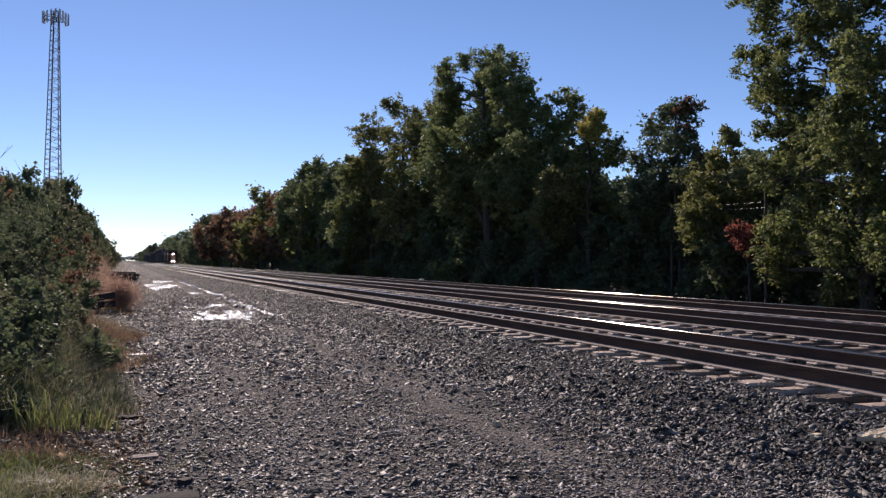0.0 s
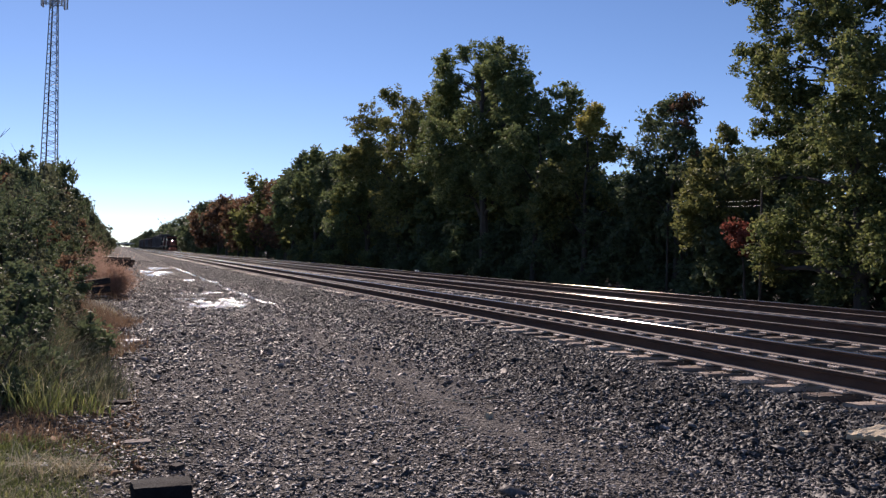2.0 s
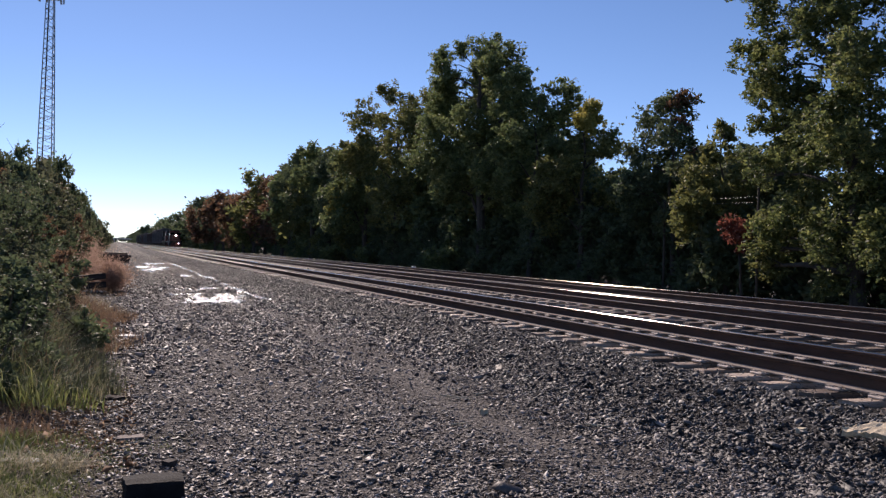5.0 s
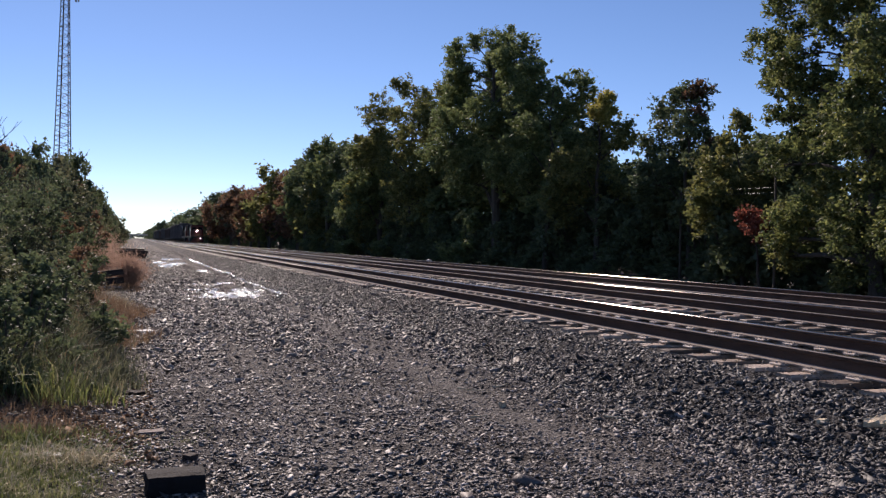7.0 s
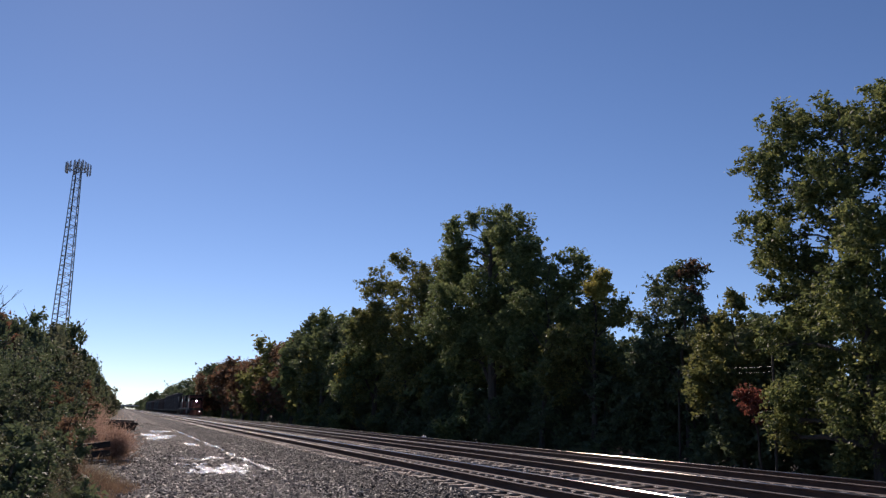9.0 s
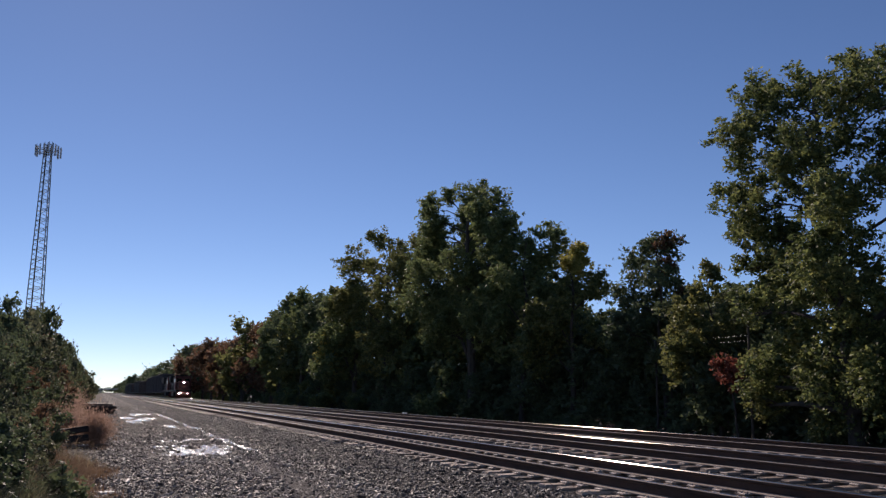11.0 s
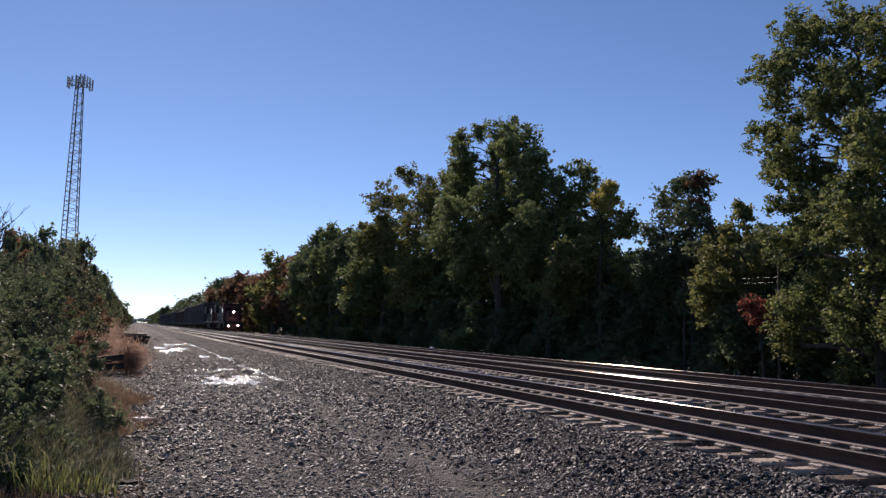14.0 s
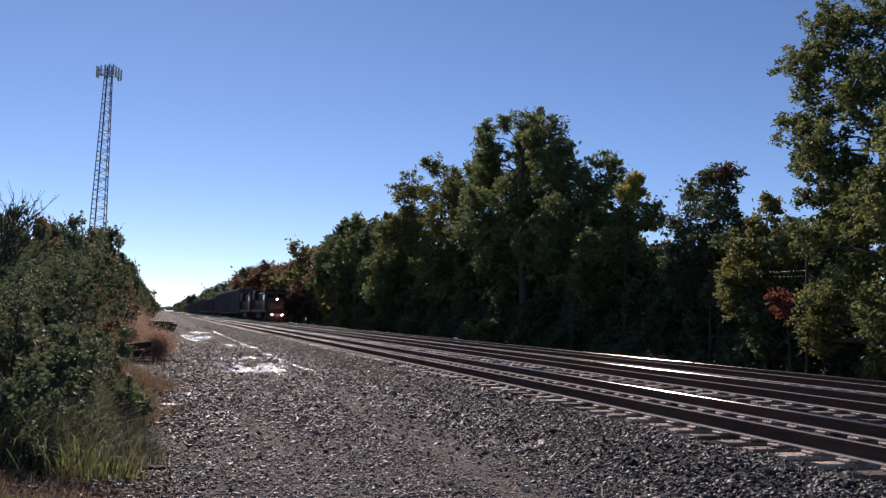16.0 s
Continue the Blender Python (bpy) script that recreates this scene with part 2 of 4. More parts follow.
    l.new(v3.outputs["Distance"], bp2.inputs["Height"])
    l.new(bp.outputs["Normal"], bp2.inputs["Normal"])
    l.new(bp2.outputs["Normal"], b.inputs["Normal"])
    return m


GROUND = ground_material()


def water_material():
    m, n, l, b = mat("muddy_water")
    b.inputs["Base Color"].default_value = (0.06, 0.05, 0.04, 1)
    b.inputs["Roughness"].default_value = 0.19
    b.inputs["Specular IOR Level"].default_value = 0.5
    b.inputs["IOR"].default_value = 1.33
    co = n.new("ShaderNodeTexCoord")
    w = n.new("ShaderNodeTexNoise")
    w.inputs["Scale"].default_value, w.inputs["Detail"].default_value = 24.0, 4
    l.new(co.outputs["Object"], w.inputs["Vector"])
    bp = n.new("ShaderNodeBump")
    bp.inputs["Strength"].default_value, bp.inputs["Distance"].default_value = 0.9, 0.035
    l.new(w.outputs["Fac"], bp.inputs["Height"])
    l.new(bp.outputs["Normal"], b.inputs["Normal"])
    return m


WATER = water_material()


# ---- mesh tools ----
def mesh_of(name, verts, faces, material):
    me = bpy.data.meshes.new(name)
    me.from_pydata(verts, [], faces)
    me.materials.append(material)
    me.update()
    return me


def arrays_mesh(name, verts, faces, material):
    """A mesh from arrays: faces all of one corner count."""
    me = bpy.data.meshes.new(name)
    k = faces.shape[1]
    me.vertices.add(len(verts))
    me.vertices.foreach_set("co", np.ascontiguousarray(verts, dtype=np.float32).ravel())
    me.loops.add(faces.size)
    me.loops.foreach_set("vertex_index", np.ascontiguousarray(faces, dtype=np.int32).ravel())
    me.polygons.add(len(faces))
    me.polygons.foreach_set("loop_start", np.arange(0, faces.size, k, dtype=np.int32))
    me.materials.append(material)
    me.update(calc_edges=True)
    me.validate()
    return me


def part(name, bm, material, parent, label=""):
    me = bpy.data.meshes.new(name)
    bm.to_mesh(me)
    bm.free()
    me.materials.append(material)
    ob = new(name, me)
    ob.parent = parent
    return tagged(ob, label)


def piece(name, me, parent, m=None, label=""):
    ob = new(name, me)
    ob.parent = parent
    if m is not None:
        ob.matrix_basis = m
    return tagged(ob, label)


def thing(name, label, category, at=(0, 0, 0), turn=0.0, group="", kind=""):
    ob = new(name)
    ob.matrix_basis = pose(*at, 0, 0, turn)
    return tagged(ob, label, category, group, kind)


def box(bm, x0, x1, y0, y1, z0, z1, bevel=0.0, taper=None):
    made = bmesh.ops.create_cube(bm, size=1.0)["verts"]
    for v in made:
        v.co = Vector(((x0 + x1) / 2 + v.co.x * (x1 - x0), (y0 + y1) / 2 + v.co.y * (y1 - y0), (z0 + z1) / 2 + v.co.z * (z1 - z0)))
    if bevel:
        es = list({e for v in made for e in v.link_edges})
        bmesh.ops.bevel(bm, geom=es, offset=bevel, segments=1, affect="EDGES")
    return bm


def boxed(*a, **k):
    return box(bmesh.new(), *a, **k)


def rod(bm, a, b, r0, r1=None, sides=6):
    """A tapered round bar from a to b."""
    a, b = Vector(a), Vector(b)
    r1 = r0 if r1 is None else r1
    q = (b - a).to_track_quat("Z", "Y")
    rings = []
    for p, r in ((a, r0), (b, r1)):
        rings.append([bm.verts.new(p + q @ Vector((r * math.cos(2 * math.pi * i / sides), r * math.sin(2 * math.pi * i / sides), 0))) for i in range(sides)])
    for i in range(sides):
        j = (i + 1) % sides
        bm.faces.new((rings[0][i], rings[0][j], rings[1][j], rings[1][i]))
    bm.faces.new(rings[0][::-1])
    bm.faces.new(rings[1])
    return bm


# ---- value noise for relief ----
_rs = np.random.RandomState(5)
_LAT = _rs.rand(256, 256)


def vnoise(x, y):
    xi, yi = np.floor(x).astype(int), np.floor(y).astype(int)
    u, v = x - xi, y - yi
    u, v = u * u * (3 - 2 * u), v * v * (3 - 2 * v)
    g = lambda i, j: _LAT[i % 256, j % 256]
    return (g(xi, yi) * (1 - u) + g(xi + 1, yi) * u) * (1 - v) + (g(xi, yi + 1) * (1 - u) + g(xi + 1, yi + 1) * u) * v


def sstep(a, b, x):
    t = np.clip((x - a) / (b - a), 0, 1)
    return t * t * (3 - 2 * t)


# hollows in the road where rain stands: centre x, centre y, half width, half length, depth
HOLLOWS = [(2.75, 27.8, 1.30, 2.9, 0.098), (2.9, 34.2, 1.35, 1.3, 0.092), (4.20, 30.0, 0.19, 8.0, 0.068), (4.24, 42.0, 0.21, 8.0, 0.070),
           (3.3, 47.0, 0.75, 2.4, 0.095), (2.35, 59.5, 0.95, 6.5, 0.110), (4.25, 56.0, 0.24, 10.0, 0.072), (4.25, 73.0, 0.30, 10.0, 0.072), (2.7, 73.0, 0.6, 5.0, 0.09)]
WATER_Z = -0.054


def ground_z(x, y):
    x, y = np.asarray(x, float), np.asarray(y, float)
    near = np.exp(-np.maximum(y - 20, 0) / 120.0)
    z = 0.035 * (vnoise(x * 0.9 + 3, y * 0.35) - 0.5) * near + 0.030 * (vnoise(x * 3.1, y * 2.1 + 9) - 0.5) * near
    z = z + 0.016 * (vnoise(x * 9.0, y * 7.0) - 0.5) + 0.058 * (vnoise(x * 5.0 + 40, y * 2.4) - 0.5) * sstep(18, 24, y)
    xw = x + 1.1 * (vnoise(x * 1.3, y * 0.5 + 3) - 0.5) + 0.5 * (vnoise(x * 4.1 + 5, y * 1.5) - 0.5)
    yw = y + 3.2 * (vnoise(x * 1.1 + 7, y * 0.3) - 0.5) + 1.2 * (vnoise(x * 3.7, y * 0.9 + 2) - 0.5)
    for cx, cy, hx, hy, d in HOLLOWS:
        wl = 1.0 if hx > 0.5 else 0.22
        g = np.exp(-(((x + wl * (xw - x) - cx) / hx) ** 2 + ((yw - cy) / hy) ** 2))
        z = z - d * g * (0.35 + 1.35 * vnoise(x * 7.0 + 11, y * 1.7))
    w = 0.35 * (vnoise(y * 0.15 + 8, y * 0 + 2) - 0.5)
    z = z - 0.022 * (np.exp(-((x - 3.45 - w) / 0.30) ** 2) + np.exp(-((x - 1.55 - w) / 0.30) ** 2)) + 0.02 * np.exp(-((x - 4.05 - w) / 0.22) ** 2) * sstep(18, 14, y)
    z = z + 0.30 * sstep(4.5, 5.98, x + 0.25 * (vnoise(y * 0.4, y * 0 + 4) - 0.5))
    z = z - 0.45 * sstep(16.8, 18.6, x)
    z = z + 0.22 * sstep(0.1, -2.5, x) + 0.35 * sstep(-2, -6, x)
    return z


def axis(*stretches):
    out = [np.arange(a, b, s) for a, b, s in stretches]
    return np.concatenate(out)


def sheet(name, xs, ys, material, zf):
    X, Y = np.meshgrid(xs, ys, indexing="ij")
    V = np.stack([X, Y, zf(X, Y)], -1).reshape(-1, 3)
    nx, ny = len(xs), len(ys)
    i = (np.arange(nx - 1)[:, None] * ny + np.arange(ny - 1)[None]).ravel()
    F = np.stack([i, i + ny, i + ny + 1, i + 1], -1)
    return arrays_mesh(name, V, F, material)


gx = axis((-2600, -200, 300), (-200, -20, 20), (-20, -4, 1.0), (-4, 0, 0.25), (0, 6.4, 0.08), (6.4, 18, 0.35), (18, 30, 1.0), (30, 200, 20), (200, 2700, 300))
gy = axis((-600, -20, 60), (-20, 3, 1.0), (3, 36, 0.12), (36, 75, 0.3), (75, 200, 2.5), (200, 800, 30), (800, 4600, 300))
ground = new("ground", sheet("ground", gx, gy, GROUND, ground_z))
for p in ground.data.polygons:
    p.use_smooth = True
tagged(ground, "grey gravel service road, ballast bed and dark earth under the trees", "ground", kind="structure")
water = new("puddle_water", sheet("water", axis((0.6, 5.6, 0.5)), axis((20, 86, 2.0)), WATER, lambda x, y: 0 * x + WATER_Z))
tagged(water, "shallow rain puddles shining on the gravel road", "puddle", kind="structure")


# ---- stones ----
def stone_protos(k, seed, corners=9, thin=0.33):
    rs = np.random.RandomState(seed)
    out = []
    for _ in range(k):
        bm = bmesh.new()
        pts = rs.randn(corners, 3)
        pts /= np.linalg.norm(pts, axis=1)[:, None]
        pts *= (np.array([1.0, 0.62, thin]) * (0.75 + 0.5 * rs.rand(corners, 1)))
        vs = [bm.verts.new(p) for p in pts]
        r = bmesh.ops.convex_hull(bm, input=vs)
        bmesh.ops.delete(bm, geom=[v for v in bm.verts if not v.link_faces], context="VERTS")
        bmesh.ops.triangulate(bm, faces=bm.faces)
        bm.verts.index_update()
        out.append((np.array([v.co[:] for v in bm.verts]), np.array([[v.index for v in f.verts] for f in bm.faces])))
        bm.free()
    return out


PROTOS = stone_protos(10, 3)
CHIPS = stone_protos(8, 4, 6)
FLAKES = stone_protos(12, 6, 7, 0.30)
LUMPS = stone_protos(10, 8, 7, 0.5)


def stones(name, label, n, xr, yr, size, material, seed, sink=0.25, ypow=1.0, zf=ground_z, keep=None, protos=PROTOS, tilt=0.5):
    rs = np.random.RandomState(seed)
    x = xr[0] + (xr[1] - xr[0]) * rs.rand(n)
    y = yr[0] + (yr[1] - yr[0]) * rs.rand(n) ** ypow
    if keep is not None:
        k = keep(x, y, rs.rand(n))
        x, y = x[k], y[k]
        n = len(x)
    s = size * np.exp(0.35 * rs.randn(n))
    z = zf(x, y) + s * (0.5 - sink) * 0.6
    ang, tx, ty = rs.rand(n) * 6.283, rs.randn(n) * tilt, rs.randn(n) * tilt
    which = rs.randint(0, len(protos), n)
    VV, FF, off = [], [], 0
    for k, (pv, pf) in enumerate(protos):
        i = np.where(which == k)[0]
        if not len(i):
            continue
        p = pv[None] * s[i, None, None]
        ca, sa = np.cos(ang[i])[:, None], np.sin(ang[i])[:, None]
        px, py, pz = p[..., 0], p[..., 1], p[..., 2]
        qx, qy = px * ca - py * sa, px * sa + py * ca
        qz = pz + qx * np.sin(tx[i])[:, None] + qy * np.sin(ty[i])[:, None]
        V = np.stack([qx + x[i, None], qy + y[i, None], qz + z[i, None]], -1)
        FF.append((pf[None] + (np.arange(len(i)) * len(pv))[:, None, None]).reshape(-1, 3) + off)
        VV.append(V.reshape(-1, 3))
        off += len(i) * len(pv)
    ob = new(name, arrays_mesh(name, np.concatenate(VV), np.concatenate(FF), material))
    return tagged(ob, label, "gravel", kind="stuff")


def wheel_tracks(x, y):
    """1 where tyres have pressed the stones away."""
    w = 0.35 * (vnoise(y * 0.15 + 8, y * 0 + 2) - 0.5)
    return np.minimum(1.0, np.exp(-((x - 3.45 - w) / 0.30) ** 2) + np.exp(-((x - 1.55 - w) / 0.30) ** 2)) * (0.25 + 0.8 * vnoise(x * 0.9, y * 0.5 + 31))


def fade(x0, x1, y0, y1):
    """Keeps fewer stones towards the edges of a spread."""
    return lambda x, y, r: r < sstep(x0 - 0.5, x0 + 0.5, x) * sstep(x1 + 0.3, x1 - 0.3, x) * sstep(y1, y0, y)


stones("ballast_gravel", "loose angular dark grey ballast stones on the track shoulder", 68000, (3.6, 6.2), (3.0, 60), 0.027, STONE, 11, ypow=1.9, protos=FLAKES, keep=fade(4.3, 6.0, 20, 60))
stones("ballast_gravel", "grey ballast stones between the rails and tracks", 24000, (6.0, 17.0), (3, 50), 0.028, STONE, 12, sink=0.6, ypow=1.5, protos=CHIPS)
stones("road_gravel", "grey-brown crushed stone scattered over the road", 84000, (-0.9, 5.0), (4.7, 50), 0.0210, ROAD_STONE, 13, sink=0.25, ypow=1.9, tilt=0.28, protos=FLAKES,
       keep=lambda x, y, r: (r < sstep(-0.8, 0.5, x) * sstep(70, 25, y) * (0.5 + 0.9 * vnoise(x * 1.6 + 20, y * 0.35)) * (1 - 0.9 * wheel_tracks(x, y))) & (ground_z(x, y) > -0.074))
stones("road_chips", "fine stone chips covering the road", 64000, (-0.9, 5.2), (4.5, 48), 0.0135, ROAD_STONE, 15, sink=0.2, ypow=2.0, tilt=0.4, protos=CHIPS,
       keep=lambda x, y, r: (r < sstep(-1.0, 0.3, x) * sstep(60, 30, y) * (1 - 0.75 * wheel_tracks(x, y))) & (ground_z(x, y) > -0.066))
stones("road_gravel", "coarse gravel further along the road and shoulder", 26000, (-0.8, 6.0), (28, 125), 0.034, STONE, 16, sink=0.3, ypow=1.5, tilt=0.3, protos=CHIPS,
       keep=lambda x, y, r: (r < sstep(-0.8, 0.4, x) * sstep(28, 40, y) * sstep(125, 90, y) * (1 - 0.7 * wheel_tracks(x, y))) & (ground_z(x, y) > -0.066))
stones("road_gravel", "flat pale and dark stones strewn along the road", 30000, (-0.5, 5.0), (10, 44), 0.034, ROAD_STONE, 20, sink=0.15, ypow=1.1, tilt=0.35, protos=LUMPS,
       keep=lambda x, y, r: (r < sstep(-0.5, 0.5, x) * sstep(46, 30, y) * sstep(9, 15, y) * (0.25 + 1.2 * vnoise(x * 1.1 + 60, y * 0.3)) * (1 - 0.75 * wheel_tracks(x, y))) & (ground_z(x, y) > -0.074))
stones("puddle_gravel", "wet stones standing out of the puddles", 13000, (1.0, 4.7), (22.5, 62), 0.032, ROAD_STONE, 17, sink=0.1, ypow=1.4, tilt=0.3, protos=CHIPS,
       keep=lambda x, y, r: ground_z(x, y) < -0.042)
stones("tie_grit", "stone grit lying on the near tie ends", 1900, (6.05, 6.56), (3.5, 40), 0.012, STONE, 18, sink=0.1, ypow=1.4, tilt=0.3, protos=CHIPS, zf=lambda x, y: 0 * x + 0.352)
stones("tie_grit", "stone grit lying between the rails", 2500, (6.7, 8.0), (3.5, 40), 0.014, STONE, 19, sink=0.1, ypow=1.4, tilt=0.3, protos=CHIPS, zf=lambda x, y: 0 * x + 0.352)
stones("road_gravel", "larger pale and dark stones lying on the road", 900, (-0.6, 5.0), (4.5, 30), 0.036, ROAD_STONE, 14, sink=0.3, ypow=1.7)


# ---- railway tracks ----
RAIL_Z = 0.55
TRACKS = [7.35, 11.3, 15.05]
# the running edge faces +x; material 0 rusty, 1 polished, 2 dusty foot and a painted gleam on the outer head corner, 3
# worn crown
RAIL_PROFILE = [(-0.075, 0.0, 0), (0.075, 0.0, 2), (0.075, 0.014, 2), (0.012, 0.034, 0), (0.010, 0.125, 0), (0.036, 0.138, 0), (0.037, 0.163, 0), (0.0345, 0.1698, 1), (0.0292, 0.1745, 1), (0.021, 0.1778, 3),
                (-0.006, 0.180, 3), (-0.028, 0.178, 2), (-0.037, 0.168, 0), (-0.036, 0.138, 0), (-0.010, 0.125, 0), (-0.012, 0.034, 2), (-0.075, 0.014, 2)]


def rail_mesh(y0, y1):
    n = len(RAIL_PROFILE)
    ys = [y0, 30.0, 90.0, 250.0, y1]
    verts = [(px, y, pz) for y in ys for px, pz, _ in RAIL_PROFILE]
    faces, look_of = [], []
    for k in range(len(ys) - 1):
        for i in range(n):
            j = (i + 1) % n
            faces.append((k * n + j, k * n + i, (k + 1) * n + i, (k + 1) * n + j))
            look_of.append(RAIL_PROFILE[i][2])
    me = mesh_of("rail", verts, faces, RAIL_STEEL)
    me.materials.append(RAIL_TOP)
    me.materials.append(DUST_GLEAM)
    me.materials.append(RAIL_CROWN)
    me.polygons.foreach_set("material_index", look_of)
    return me


def tie_mesh(seed):
    rs = random.Random(seed)
    bm = boxed(-1.24, 1.24, -0.115, 0.115, -0.17, 0.0, bevel=0.012)
    for v in bm.verts:
        v.co += Vector((rs.uniform(-0.02, 0.02), rs.uniform(-0.008, 0.008), rs.uniform(-0.008, 0.004)))
    me = bpy.data.meshes.new("tie")
    bm.to_mesh(me)
    bm.free()
    me.materials.append(TIE_WOOD)
    return me


def plate_mesh():
    bm = boxed(-0.17, 0.17, -0.09, 0.09, 0.0, 0.02, bevel=0.004)
    for sx in (-0.11, 0.105):
        for sy in (-0.05, 0.05):
            box(bm, sx - 0.013, sx + 0.013, sy - 0.013, sy + 0.013, 0.02, 0.040)
    box(bm, -0.12, -0.075, 0.10, 0.13, -0.01, 0.03)
    box(bm, 0.075, 0.12, 0.10, 0.13, -0.01, 0.03)
    me = bpy.data.meshes.new("tie_plate")
    bm.to_mesh(me)
    bm.free()
    me.materials.append(PLATE)
    return me


RAIL_ME_2 = rail_mesh(-40, 1500)
for v in RAIL_ME_2.vertices:
    v.co.x = -v.co.x
RAIL_ME_2.flip_normals()
RAIL_ME, TIE_MES, PLATE_ME = rail_mesh(-40, 1500), [tie_mesh(i) for i in range(6)], plate_mesh()


def track(cx, seed, near_ties):
    rs = random.Random(seed)
    t = thing("railway_track", "steel rails spiked to weathered timber ties in grey ballast", "railway track", (cx, 0, RAIL_Z - 0.20), group="parallel tracks", kind="structure")
    for s, me in ((-0.7525, RAIL_ME), (0.7525, RAIL_ME_2)):
        piece("rail", me, t, pose(s, 0, 0.02), "rusty steel rail with a polished running head")
    spots = [2.0 + 0.53 * i + rs.uniform(-0.03, 0.03) for i in range(near_ties)]
    for y in spots:
        piece("tie", TIE_MES[rs.randrange(6)], t, pose(rs.uniform(-0.04, 0.04), y, rs.uniform(-0.012, 0.004), 0, rs.uniform(-0.3, 0.3), rs.uniform(-1.2, 1.2)))
    for y in spots[:70]:
        for s in (-0.7525, 0.7525):
            piece("tie_plate", PLATE_ME, t, pose(s, y, 0.001))
    bm = bmesh.new()
    y = spots[-1]
    while y < 330:
        y += 0.53
        box(bm, -1.3 + rs.uniform(-0.04, 0.04), 1.3 + rs.uniform(-0.04, 0.04), y - 0.115, y + 0.115, -0.15, rs.uniform(-0.012, 0.0))
    far = part("far_ties", bm, TIE_WOOD, t)
    tagged(far, kind="stuff")
    return t


for i, cx in enumerate(TRACKS):
    track(cx, i + 1, 130 if i == 0 else 90)


# ---- trees ----
def leaf_cloud(name, centres, radii, n, size, material, rs, lift=0.35, plumes=15):
    """Small folded leaves on many shoots: each lobe sends out tapering plumes that turn upwards."""
    C, R = np.array(centres), np.array(radii)
    k = len(C) * plumes
    owner = np.repeat(np.arange(len(C)), plumes)
    d = rs.randn(k, 3) + np.array([0, 0, lift])
    d /= np.linalg.norm(d, axis=1)[:, None]
    reach = R[owner] * (0.75 + 0.42 * rs.rand(k) ** 1.5)
    girth = R[owner] * (0.23 + 0.14 * rs.rand(k))
    per = 11
    m = max(1, n // per)
    w = R[owner] ** 2.0 * (0.6 + 0.8 * rs.rand(k))
    p = rs.choice(k, m, p=w / w.sum())
    s = 0.22 + 0.78 * rs.rand(m) ** 0.62
    spray = C[owner[p]] + d[p] * (reach[p] * s)[:, None]
    spray[:, 2] += 0.14 * R[owner[p]] * s ** 2
    spray += rs.randn(m, 3) * (girth[p] * (1.08 - 0.82 * s))[:, None] * np.array([1, 1, 0.85])
    idx = np.repeat(np.arange(m), per)
    n = len(idx)
    sp_r = size * (1.0 + 1.3 * rs.rand(m))
    c = spray[idx] + rs.randn(n, 3) * (sp_r[idx] * 0.62)[:, None] * np.array([1, 1, 0.8])
    a = rs.randn(n, 3)
    a[:, 2] *= 0.7
    a /= np.linalg.norm(a, axis=1)[:, None]
    b = np.cross(a, rs.randn(n, 3))
    b /= np.linalg.norm(b, axis=1)[:, None] + 1e-6
    up = np.cross(a, b)
    z = (size * (0.6 + 0.8 * rs.rand(n)))[:, None]
    V = np.stack([c - a * z, c + b * z * 0.5 + up * z * 0.18, c + a * z, c - b * z * 0.5 + up * z * 0.18], 1).reshape(-1, 3)
    q = np.arange(n)[:, None] * 4
    F = np.concatenate([q + np.array([[0, 1, 2]]), q + np.array([[0, 2, 3]])], 0)
    return arrays_mesh(name, V, F, material)


def branchwork(bm, base, top, lobes, r, rs, lean=0.3):
    """Trunk with a limb to each lobe, and twigs inside the lobes."""
    base, top = Vector(base), Vector(top)
    steps = 7
    pts = [base.lerp(top, i / steps) + Vector((rs.uniform(-1, 1), rs.uniform(-1, 1), 0)) * lean * (i / steps) * 0.6 for i in range(steps + 1)]
    rad = [r * (1.25 if i == 0 else 1 - 0.85 * i / steps) for i in range(steps + 1)]
    for i in range(steps):
        rod(bm, pts[i], pts[i + 1], rad[i], rad[i + 1], 8)
    for c, cr in lobes:
        c = Vector(c)
        h = max(0.12, min(0.9, (c.z - base.z - 0.9 * cr) / max(0.5, top.z - base.z)))
        k = min(steps - 1, int(h * steps))
        start = pts[k].lerp(pts[k + 1], h * steps - k)
        mid = start.lerp(c, 0.55) + Vector((rs.uniform(-0.2, 0.2), rs.uniform(-0.2, 0.2), 0.25 * cr))
        lr = max(0.025, rad[k] * 0.45)
        rod(bm, start, mid, lr, lr * 0.7, 6)
        rod(bm, mid, c, lr * 0.7, lr * 0.35, 5)
        for _ in range(5):
            e = c + Vector((rs.uniform(-1, 1), rs.uniform(-1, 1), rs.uniform(-0.4, 1))) * cr * 0.8
            rod(bm, mid.lerp(c, rs.uniform(0.3, 1)), e, lr * 0.3, 0.008, 4)


